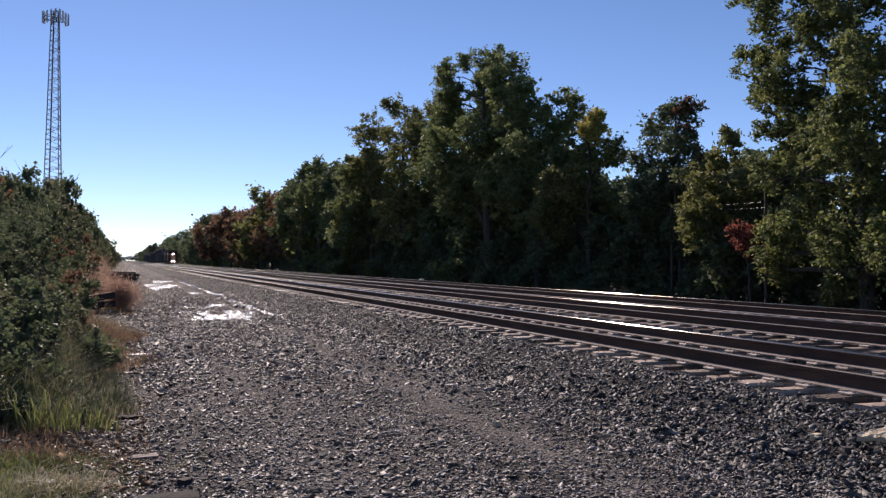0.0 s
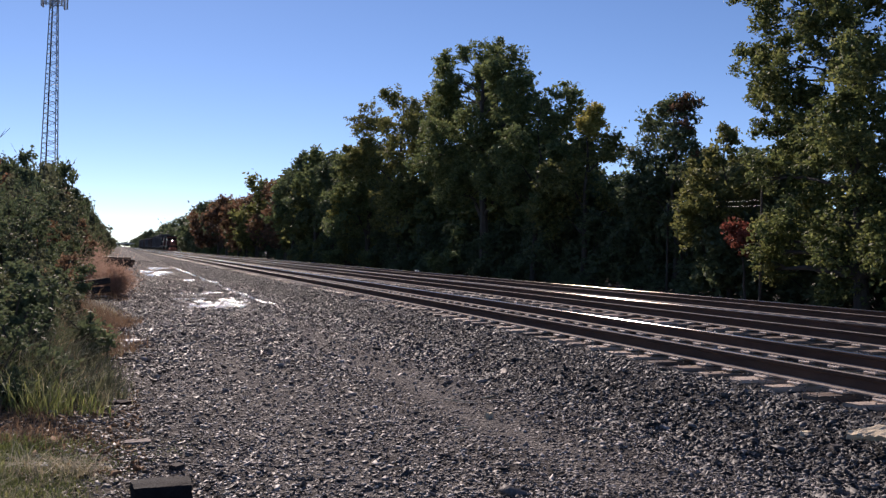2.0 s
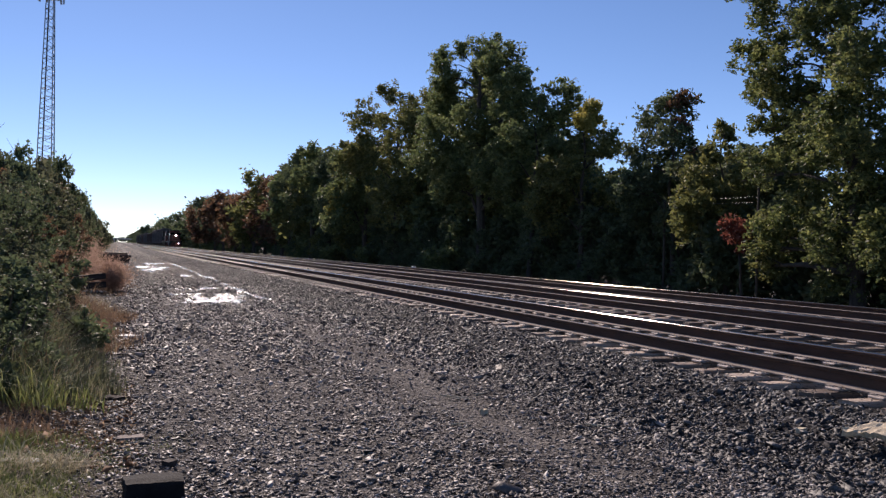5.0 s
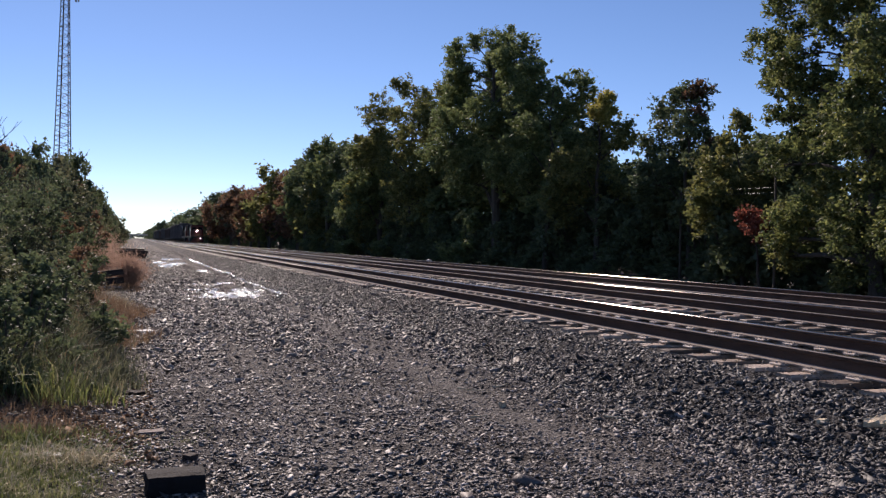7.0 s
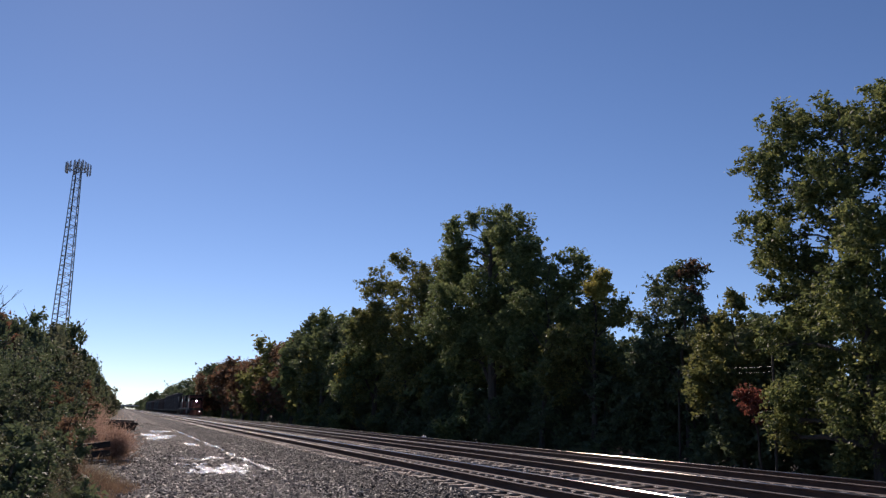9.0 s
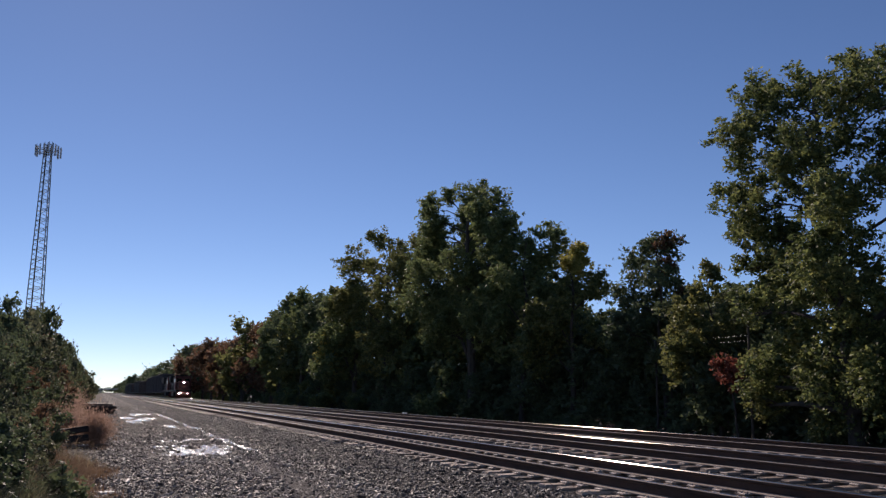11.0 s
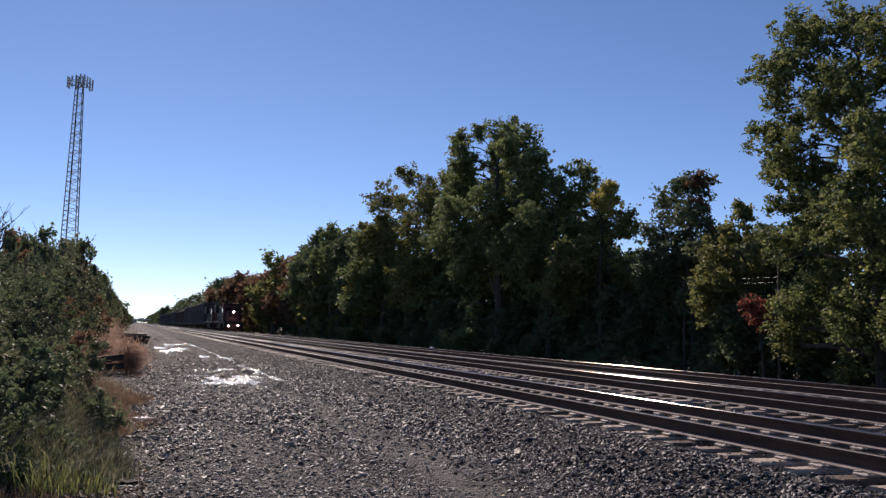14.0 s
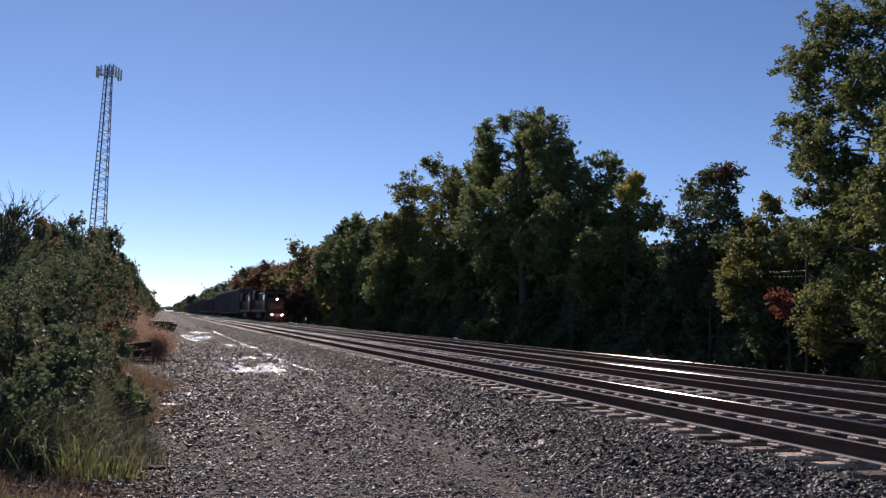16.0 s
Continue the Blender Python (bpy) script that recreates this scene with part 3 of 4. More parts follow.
def tree(name, label, base, height, lobes, material, leaves, leaf, seed, trunk=0.22, extra=None, group="trees along the railway", wide=1.05):
    """lobes: (along, up, radius) or (along, up, radius, across) from the base; extra: (material, lobes, leaves) for a crown part of another colour."""
    rs, nr = random.Random(seed), np.random.RandomState(seed)
    x, y = base
    t = thing(name, label, "tree", (x, y, float(ground_z(x, y)) - 0.05), group=group)

    def spread(ls):
        return [((lb[3] if len(lb) > 3 else rs.uniform(-0.9, 0.9) * lb[2], lb[0], lb[1] * 0.967), lb[2]) for lb in ls]

    full = spread(lobes)
    more = spread(extra[1]) if extra else []
    bm = bmesh.new()
    ty = sum(c[1] for c, _ in full) / len(full)
    branchwork(bm, (0, 0, 0), (0, ty * 0.8, height * 0.9), full + more, trunk, rs)
    part("trunk", bm, BARK, t, "dark furrowed trunk and limbs")
    piece("crown", leaf_cloud("crown", [c for c, _ in full], [r * wide for _, r in full], leaves, leaf, material, nr), t)
    if extra:
        piece("crown", leaf_cloud("crown", [c for c, _ in more], [r for _, r in more], extra[2], leaf, extra[0], nr), t, None, "turning autumn foliage")
    return t


tree("oak_tree", "tall dark green oak towering over the tree line", (22, 53), 16.5,
     [(6.6, 15.4, 1.0), (5.5, 16.1, 0.75), (0.6, 15.2, 1.25), (-2.6, 13.4, 1.5), (-5.4, 12.0, 1.0), (3.9, 12.8, 1.9), (-0.9, 11.7, 2.2), (8.2, 13.0, 1.0), (-4.2, 10.3, 1.7), (-0.9, 8.8, 2.3), (4, 8.8, 2.2), (2.5, 6, 2.4), (-3, 6.5, 2.2), (4.6, 14.0, 1.3), (2.8, 14.0, 1.2), (6.2, 13.2, 1.3), (6.5, 10.8, 1.8)],
     LEAF_GREEN, 80000, 0.100, 21, 0.35)
tree("oak_tree", "broad green oak with a pointed side crown", (22, 72), 16,
     [(-2.1, 14.0, 1.6), (1.0, 15.2, 1.1), (4.0, 13.0, 2.0), (-0.5, 12.4, 1.8), (-5.0, 11.2, 2.2), (4.6, 9.6, 2.5), (-3.9, 7.8, 2.6), (1, 10.0, 2.4), (2, 6, 2.8), (-4, 5, 2.5)],
     LEAF_OLIVE, 50000, 0.115, 22, 0.32)
tree("oak_tree", "green oak with a domed top beside the taller ones", (22, 82), 14,
     [(1.2, 10.7, 1.4), (-2.6, 10.6, 1.6), (-3.0, 8.6, 2.4), (1.0, 8.6, 2.6), (-0.5, 5.6, 2.8)], LEAF_GREEN, 22000, 0.14, 30, 0.28, extra=(LEAF_YELLOW, [(0.4, 6.6, 1.1, -2.2), (0.9, 5.0, 1.3, -2.4)], 3200))
tree("poplar_tree", "slender green tree with airy upright tops", (22, 46), 11.5,
     [(-2.1, 10.7, 1.0), (0.2, 10.4, 0.7), (-1.0, 9.2, 1.3), (0.1, 7.3, 1.6), (-3.4, 7.0, 1.3), (1.5, 5.5, 1.6), (-2, 4.5, 1.6)], LEAF_GREEN, 17000, 0.105, 23, 0.16)
tree("maple_tree", "young maple turning yellow at the top", (22.5, 41), 10.2,
     [(0.7, 7.5, 1.5), (-1.7, 7.2, 1.0), (0.1, 5.7, 1.6), (-1.5, 4.5, 1.5), (1.6, 4.2, 1.4)], LEAF_OLIVE, 14000, 0.10, 24, 0.16,
     extra=(LEAF_YELLOW, [(-0.5, 9.2, 0.7), (-0.9, 8.4, 0.75)], 2600))
tree("ash_tree", "small grey-green tree with reddish shoot tips", (23, 33.5), 9.3,
     [(1.0, 8.3, 0.95), (-0.1, 8.5, 0.6), (2.4, 7.7, 0.8), (-0.7, 7.0, 0.8), (1.1, 6.4, 1.2), (-1.6, 5.9, 0.6), (1.2, 4.7, 1.4), (-0.5, 4.6, 1.2), (2.3, 6.3, 0.9), (-1.4, 5.2, 0.9), (2.6, 5.0, 1.0)],
     LEAF_DARK, 16000, 0.09, 25, 0.14, extra=(LEAF_RED, [(-0.2, 8.7, 0.6), (-0.9, 7.6, 0.5), (-1.5, 6.2, 0.4)], 900))
tree("young_tree", "slim young tree with yellow-green leaves", (22, 28.5), 7.2,
     [(0.8, 6.7, 0.5), (0.5, 5.9, 0.6), (1.1, 4.7, 1.0), (-0.6, 4.6, 1.1), (0.5, 3.2, 1.2)], LEAF_OLIVE, 7000, 0.10, 26, 0.10)
tree("oak_tree", "large oak with open, clumped crown, sunlit clumps painted into its leaf colour", (20, 20), 12.8,
     [(3.5, 12.0, 0.8), (1.8, 11.5, 1.05), (-0.3, 11.5, 0.8), (-1.5, 10.6, 0.9), (4.2, 10.8, 0.7), (2.2, 9.9, 1.0), (4.9, 8.9, 0.6), (0.0, 9.7, 1.1), (-1.9, 8.7, 1.1),
      (3.4, 8.2, 0.9), (1.3, 7.8, 1.0), (3.9, 7.2, 0.6), (-0.7, 6.9, 1.3), (3.7, 5.8, 0.8), (1.8, 5.5, 1.2), (-0.2, 5.0, 1.3), (-1.9, 4.8, 1.4), (2.9, 3.5, 1.1),
      (0.4, 3.1, 1.3), (-1.5, 2.7, 1.3), (-3.2, 7.5, 1.3), (-3.5, 10.0, 1.0), (-3.6, 5.0, 1.4), (4.1, 9.7, 0.75), (3.0, 10.7, 0.9), (4.5, 7.9, 0.6),
      (3.1, 7.0, 0.9), (2.6, 6.5, 0.9), (4.0, 6.3, 0.6), (4.2, 4.7, 0.7), (0.8, 8.7, 1.0), (2.9, 2.2, 1.0, -0.3), (0.5, 1.7, 1.2, -0.3), (-2.0, 1.6, 1.2, -0.3), (-3.6, 3.0, 1.3, -0.3)],
     LEAF_SUNLIT, 98000, 0.070, 27, 0.2, wide=1.2, extra=(LEAF_OLIVE, [(3.8, 2.6, 0.7), (3.4, 1.6, 0.6), (2.2, 3.4, 0.6)], 2500))
tree("sumac_bush", "low sumac shrub turning red", (20.4, 25.6), 3.4, [(0.4, 2.9, 0.34), (-0.3, 2.8, 0.32), (0.8, 2.5, 0.28), (0.0, 2.3, 0.3)], LEAF_CRIMSON, 1100, 0.075, 28, 0.06)
tree("oak_tree", "rounded dark green oak in the line", (22, 90), 12, [(-3.6, 9.0, 2.4), (0.6, 9.8, 2.6), (1.0, 5.8, 2.8), (-2.2, 5.5, 2.6)], LEAF_DARK, 11000, 0.19, 29, 0.28)
tree("oak_tree", "taller dark green oak in the line", (22, 97), 14, [(-0.5, 11.6, 1.8), (1.5, 9.0, 2.4), (-2.4, 8.6, 2.4), (0.5, 5.5, 3.0)], LEAF_GREEN, 12000, 0.19, 31, 0.28)
tree("oak_tree", "broad dark green oak in the line", (22, 106), 14.5, [(-0.6, 11.2, 2.0), (4.6, 9.6, 2.2), (-2.2, 8.4, 2.8), (2.0, 6.0, 3.0)], LEAF_DARK, 12000, 0.2, 32, 0.3)


# ---- the further tree line and the thickets under it ----
def thicket(name, label, n_lobes, size, height, leaves, leaf, material, seed, low=0.08, shoots=0):
    """A many-stemmed shrub, leafy to the ground, as a reusable thing."""
    rs, nr = random.Random(seed), np.random.RandomState(seed)
    t = thing(name, label, "shrub", group="thicket along the railway")
    lobes = []
    for i in range(n_lobes):
        f = (i + 0.5) / n_lobes
        h = (low + (0.88 - low) * f) * height
        r = rs.uniform(0.15, 0.26) * height * (1.15 - 0.45 * f)
        w = size * (0.55 - 0.25 * f)
        lobes.append(((rs.uniform(-w, w), rs.uniform(-w, w), h), r))
    bm = bmesh.new()
    for c, r in lobes:
        mid = Vector((c[0] * 0.4, c[1] * 0.4, c[2] * 0.5))
        rod(bm, (0, 0, -0.05), mid, 0.04, 0.025, 5)
        rod(bm, mid, c, 0.025, 0.012, 5)
        for _ in range(3):
            e = Vector(c) + Vector((rs.uniform(-1, 1), rs.uniform(-1, 1), rs.uniform(0, 1.1))) * r
            rod(bm, c, e, 0.012, 0.004, 4)
    for _ in range(shoots):
        c, r = lobes[-1 - rs.randrange(4)]
        rod(bm, c, Vector(c) + Vector((rs.uniform(-0.5, 0.5), rs.uniform(-0.5, 0.5), rs.uniform(0.8, 1.5))) * r * 0.9, 0.010, 0.004, 4)
    part("stem", bm, BARK, t, "thin woody stems")
    piece("foliage", leaf_cloud("foliage", [c for c, _ in lobes], [r for _, r in lobes], leaves, leaf, material, nr, 0.7, 8), t)
    return t


def at_ground(x, y, turn=0.0, dz=-0.05):
    return pose(x, y, float(ground_z(x, y)) + dz, 0, 0, turn)


def far_tree(seed, material, label, leaves=6000, leaf=0.30):
    rs = random.Random(seed)
    lobes = [(0, 10.5, 2.0)] + [(rs.uniform(-3.6, 3.6), rs.uniform(3.0, 10.0), rs.uniform(1.5, 2.6), rs.uniform(-2.5, 2.5)) for _ in range(11)]
    return tree("line_tree", label, (0, 0), 12, lobes, material, leaves, leaf, seed, 0.25)


rr = random.Random(77)
line_trees = [far_tree(41, LEAF_GREEN, "green broadleaf tree in the line beside the tracks"), far_tree(42, LEAF_RED, "broadleaf tree turning rusty red"),
              far_tree(43, LEAF_DARK, "dark green broadleaf tree in the line"), far_tree(44, LEAF_OLIVE, "olive green broadleaf tree in the line")]
horizon_trees = [far_tree(45, LEAF_DARK, "green broadleaf tree far along the line", 1500, 0.6), far_tree(46, LEAF_DARK, "dull green broadleaf tree far along the line", 1500, 0.6)]
spots = []
y = 112.0
while y < 1500:
    spots.append((21.5 + rr.uniform(-1.5, 2.0), y, rr.uniform(0.85, 1.15)))
    y += rr.uniform(6.0, 9.0) if y < 300 else (13 if y < 500 else 24)
for y in (17, 21, 25, 29, 33, 37, 41, 45, 50, 55, 60, 65, 70, 76, 82, 88, 94, 100, 106):
    spots.append((25.0 + rr.uniform(-0.7, 1.0), y, 0.55 if y < 46 else rr.uniform(0.80, 0.95) if y < 72 else rr.uniform(0.66, 0.80)))
for k in range(11):
    spots.append((-34 + 5.5 * k, 1330 + rr.uniform(-30, 60), rr.uniform(0.55, 0.8)))
for k, (x, y, s) in enumerate(spots):
    src = line_trees[(1 if 126 < y < 232 and k % 4 else rr.choice((0, 2, 3)))]
    if y > 236:
        src = horizon_trees[k % 2]
    s = s * (1.1 if 480 < y < 640 else 0.97 if 135 < y < 236 else 1.0)
    src.scale = (s, s, s)
    copy_thing(src, at_ground(x + (4 if 480 < y < 640 else 0), y, rr.uniform(0, 360)))
    src.scale = (1, 1, 1)
for src, (x, y) in zip(line_trees + horizon_trees, ((21.5, 118), (22, 158), (23.5, 121), (23.5, 112), (23, 268), (22, 285))):
    src.matrix_basis = at_ground(x, y)

shrubs = [thicket("shrub", "dense undergrowth below the trees, dark green leaf colour standing in for shade", 14, 4.0, 4.2, 4300, 0.14, LEAF_DARK, 51),
          thicket("shrub", "dense green undergrowth below the trees", 14, 4.0, 3.8, 3400, 0.18, LEAF_GREEN, 52),
          thicket("shrub", "olive undergrowth with yellowing leaves", 12, 3.4, 3.6, 3000, 0.18, LEAF_OLIVE, 53)]
y = 12.0
while y < 330:
    # near shrubs all take dark leaves: shade under the trees put into colour
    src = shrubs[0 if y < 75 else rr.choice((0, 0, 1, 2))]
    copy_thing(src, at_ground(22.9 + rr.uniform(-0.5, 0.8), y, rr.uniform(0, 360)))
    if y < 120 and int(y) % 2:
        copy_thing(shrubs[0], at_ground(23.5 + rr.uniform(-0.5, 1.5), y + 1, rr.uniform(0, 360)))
    y += 2.6 if y < 120 else 9.0
for src, y in zip(shrubs, (14, 57, 88)):
    src.matrix_basis = at_ground(22.6, y)

# ---- bushes on the near side of the road ----
bushes = [thicket("roadside_bush", "grey-green roadside bush with leggy shoots", 15, 2.6, 3.2, 7000, 0.052, LEAF_DUSTY, 61, shoots=12),
          thicket("roadside_bush", "dark green roadside bush", 15, 2.6, 3.4, 7000, 0.055, LEAF_DARK, 62, shoots=9),
          thicket("roadside_bush", "roadside bush with rusty brown leaves", 13, 2.4, 2.6, 5000, 0.048, LEAF_RED, 63, shoots=10)]
far_bushes = [thicket("roadside_bush", "green bush further along the road", 12, 3.4, 3.2, 2700, 0.088, LEAF_DUSTY, 64, shoots=5),
              thicket("roadside_bush", "dark bush further along the road", 12, 3.4, 3.4, 2700, 0.088, LEAF_DARK, 65, shoots=5),
              thicket("roadside_bush", "rust-coloured bush further along the road", 12, 3.0, 2.8, 2400, 0.085, LEAF_RED, 66, shoots=5)]
y = 11.0
while y < 900:
    h = 0.80 + 0.54 * min(1.0, max(0.0, (y - 12) / 45.0)) + 0.30 * min(1.0, max(0.0, (y - 30) / 25.0))
    h *= 0.75 + 0.25 * min(1.0, max(0.0, (y - 22) / 14.0))
    for x in ((-2.6, -5.0) if y < 21 else (-3.2, -5.6) if y < 40 else (-3.7, -6.0) if y < 60 else (-4.4,)):
        k = rr.choice((0, 0, 0, 1, 1, 2) if y > 28 else (0, 0, 1))
        src = (bushes if y < 40 else far_bushes)[k]
        s = h * rr.uniform(0.88, 1.05)
        wide = 1.0 if y < 40 else 0.72
        src.scale = (s * wide, s * wide, s * (1.0 if y < 44 else 1.22))
        copy_thing(src, at_ground(x + rr.uniform(-0.5, 0.3), y + rr.uniform(-0.5, 0.5), rr.uniform(0, 360)))
        src.scale = (1, 1, 1)
    y += 2.0 if y < 55 else (4.5 if y < 200 else 18.0)
for src, (x, y) in zip(bushes + far_bushes, ((-4.4, 17), (-4.8, 25), (-2.4, 46), (-5.8, 62), (-6.4, 71), (-5.4, 66))):
    src.matrix_basis = at_ground(x, y)
# low growth at the foot of the bushes
low = [thicket("low_bush", "knee-high dark weeds at the road edge", 9, 1.3, 1.5, 2600, 0.045, LEAF_DARK, 67),
       thicket("low_bush", "waist-high olive weeds at the road edge", 9, 1.2, 1.5, 2600, 0.040, LEAF_DUSTY, 68, shoots=8),
       thicket("low_bush", "rusty brown weeds at the road edge", 9, 1.2, 1.3, 2200, 0.04, WEED_BROWN, 69, shoots=8)]
y = 9.6
while y < 90:
    if 25.5 < y < 32.5:
        y = 32.6
    k = rr.choice((0, 0, 1)) if y < 15 else rr.choice((0, 1, 2, 2))
    s = rr.uniform(0.55, 0.95) * (1.0 if y < 30 else 1.3)
    low[k].scale = (s, s, s)
    copy_thing(low[k], at_ground((-1.0 if y < 15 else -1.25 if y < 22 else -1.6 if y < 30 else -2.2) + rr.uniform(-0.35, 0.25), y, rr.uniform(0, 360)))
    low[k].scale = (1, 1, 1)
    y += rr.uniform(0.9, 1.3) if y < 30 else 2.2
for src, (x, y) in zip(low, ((-2.0, 10.0), (-1.9, 13.4), (-1.3, 21.5))):
    src.matrix_basis = at_ground(x, y)


# ---- grass and dry weeds ----
def blades(name, label, spots, height, width, material, seed, splay=0.5, category="grass", kind="stuff", parent_at=None):
    """Tapered bending blades rooted at the given spots."""
    rs = np.random.RandomState(seed)
    x, y = spots
    n = len(x)
    z = ground_z(x, y) - 0.02
    h = height * (0.5 + 0.8 * rs.rand(n)) * (0.3 + 0.7 * sstep(0.25, -1.0, x))
    a = rs.rand(n) * 6.283
    bend = splay * (0.3 + rs.rand(n)) * h
    dx, dy = np.cos(a), np.sin(a)
    w = width * (0.6 + 0.8 * rs.rand(n))
    px, py = -dy * w, dx * w
    b = np.stack([x, y, z], -1)
    side = np.stack([px, py, 0 * px], -1)
    mid = b + np.stack([dx * bend * 0.3, dy * bend * 0.3, h * 0.6], -1)
    tip = b + np.stack([dx * bend, dy * bend, h * (1 - 0.25 * rs.rand(n) * splay)], -1)
    V = np.stack([b - side, b + side, mid - side * 0.7, mid + side * 0.7, tip], 1)
    if parent_at is not None:
        V = V - np.array(parent_at)
    k = np.arange(n)[:, None] * 5
    F = np.concatenate([k + np.array([[0, 1, 3]]), k + np.array([[0, 3, 2]]), k + np.array([[2, 3, 4]])], 0)
    me = arrays_mesh(name, V.reshape(-1, 3), F, material)
    ob = new(name, me)
    if parent_at is not None:
        ob.location = parent_at
    return tagged(ob, label, category, kind=kind)


def tufts(n, xr, yr, per, spread, seed, ypow=1.0):
    rs = np.random.RandomState(seed)
    cx, cy = xr[0] + (xr[1] - xr[0]) * rs.rand(n), yr[0] + (yr[1] - yr[0]) * rs.rand(n) ** ypow
    cx = cx + 1.1 * (vnoise(cy * 0.8, cy * 0 + seed) - 0.55)
    return np.repeat(cx, per) + rs.randn(n * per) * spread, np.repeat(cy, per) + rs.randn(n * per) * spread


def clump(x, y, n, spread, seed):
    rs = np.random.RandomState(seed)
    return x + rs.randn(n) * spread, y + rs.randn(n) * spread


blades("short_grass", "short green and straw-coloured grass at the road edge", tufts(1900, (-2.4, 0.35), (4.6, 7.8), 14, 0.06, 71), 0.10, 0.004, GRASS, 71, 0.9)
litter = stones("leaf_litter", "brown fallen leaves and chips on the bare earth", 5200, (-2.6, 0.2), (6.6, 10.4), 0.021, WEED_BROWN, 31, sink=0.1, tilt=0.5, protos=CHIPS)
tagged(litter, "brown fallen leaves and chips on the bare earth", "leaf litter", kind="stuff")
stones("road_chips", "loose stone chips on the bare earth", 4200, (-2.0, 0.3), (6.4, 10.2), 0.016, ROAD_STONE, 32, sink=0.2, tilt=0.4, protos=CHIPS)
blades("brown_weeds", "low brown weed stubble on the bare earth", tufts(240, (-2.2, 0.1), (7.4, 9.8), 14, 0.09, 68), 0.14, 0.004, WEED_BROWN, 68, 1.2)
blades("straw", "pale flattened dead grass", tufts(330, (-1.9, 0.05), (4.7, 6.9), 16, 0.07, 72), 0.11, 0.003, STRAW, 72, 1.6)
blades("long_grass", "long green grass hanging over the gravel", tufts(170, (-1.8, -0.5), (8.8, 14), 18, 0.10, 73), 0.50, 0.005, GRASS, 73, 1.3)
blades("weed_stalks", "dull grey-green weed stalks crowding the road edge", tufts(260, (-1.9, -0.45), (9.2, 17), 20, 0.12, 70), 0.55, 0.007, LEAF_DUSTY, 70, 0.9)
blades("weed_stalks", "thin brown weed stalks among the grass", tufts(70, (-1.7, -0.35), (9.6, 16), 16, 0.14, 66), 0.50, 0.005, WEED_BROWN, 66, 1.0)
blades("straw", "burst of pale straw lying in the short grass", clump(-0.31, 6.75, 420, 0.14, 69), 0.22, 0.003, STRAW, 69, 1.9)
blades("long_grass", "bleached grass stalks among the weeds", tufts(150, (-1.9, 0.0), (8.8, 24), 12, 0.12, 74), 0.55, 0.003, STRAW, 74, 1.3)
blades("brown_weeds", "rusty brown dry weeds along the gravel", tufts(420, (-1.2, 0.3), (13.5, 22), 18, 0.12, 75), 0.48, 0.004, WEED_BROWN, 75, 1.1)
blades("brown_weeds", "dark brown weeds behind the gravel edge", tufts(320, (-1.6, 0.4), (28, 78), 18, 0.16, 76), 0.5, 0.008, WEED_BROWN, 76, 1.0)


def fluffy_weed(label, at, radii, n, seed):
    """A rounded dry weed: fine needles fanning out of one root into a soft cloud."""
    rs = np.random.RandomState(seed)
    d = rs.randn(n, 3)
    p = d * 0.48 * np.array(radii) * (0.8 + 0.5 * rs.rand(n, 1)) + np.array([0, 0, radii[2] * 0.9])
    p[:, :2] *= (0.55 + 0.45 * sstep(0.0, radii[2], p[:, 2]))[:, None]
    p[:, 2] = np.abs(p[:, 2])
    d = d / np.linalg.norm(d, axis=1)[:, None] + np.array([0, 0, 0.8])
    q = p + rs.randn(n, 3) * 0.035 + d * 0.035
    w = rs.randn(n, 3) * 0.006
    V = np.stack([p - w, p + w, q], 1).reshape(-1, 3)
    F = np.arange(n * 3).reshape(-1, 3)
    t = thing("tumbleweed", label, "dry weed", (at[0], at[1], float(ground_z(*at)) - 0.03))
    piece("needles", arrays_mesh("needles", V, F, WEED_TAN), t)
    bm = bmesh.new()
    r2 = random.Random(seed)
    for _ in range(26):
        e = Vector((r2.uniform(-0.8, 0.8) * radii[0], r2.uniform(-0.8, 0.8) * radii[1], radii[2] * r2.uniform(0.9, 1.9)))
        rod(bm, (0, 0, 0), e, 0.007, 0.003, 4)
    part("stalk", bm, WEED_BROWN, t)
    return t


fluffy_weed("fluffy pinkish-tan dry weed standing at the gravel edge", (-0.12, 30.4), (0.50, 0.5, 0.50), 12000, 77)
fluffy_weed("smaller pinkish-tan dry weed against the bushes", (-0.95, 35.0), (0.42, 0.5, 0.46), 8000, 78)
fluffy_weed("low tan dry weed behind the tie stack", (-1.5, 54), (0.6, 0.7, 0.6), 7000, 79)

for x, y, r, seed in ((-2.0, 45.0, 0.8, 80), (-1.8, 51.0, 0.85, 81), (-1.6, 58.0, 0.9, 82), (-2.3, 62.0, 1.0, 83)):
    fluffy_weed("rusty pinkish dry weeds massed below the bushes", (x, y), (r, r, 0.9 * r), 7000, seed)

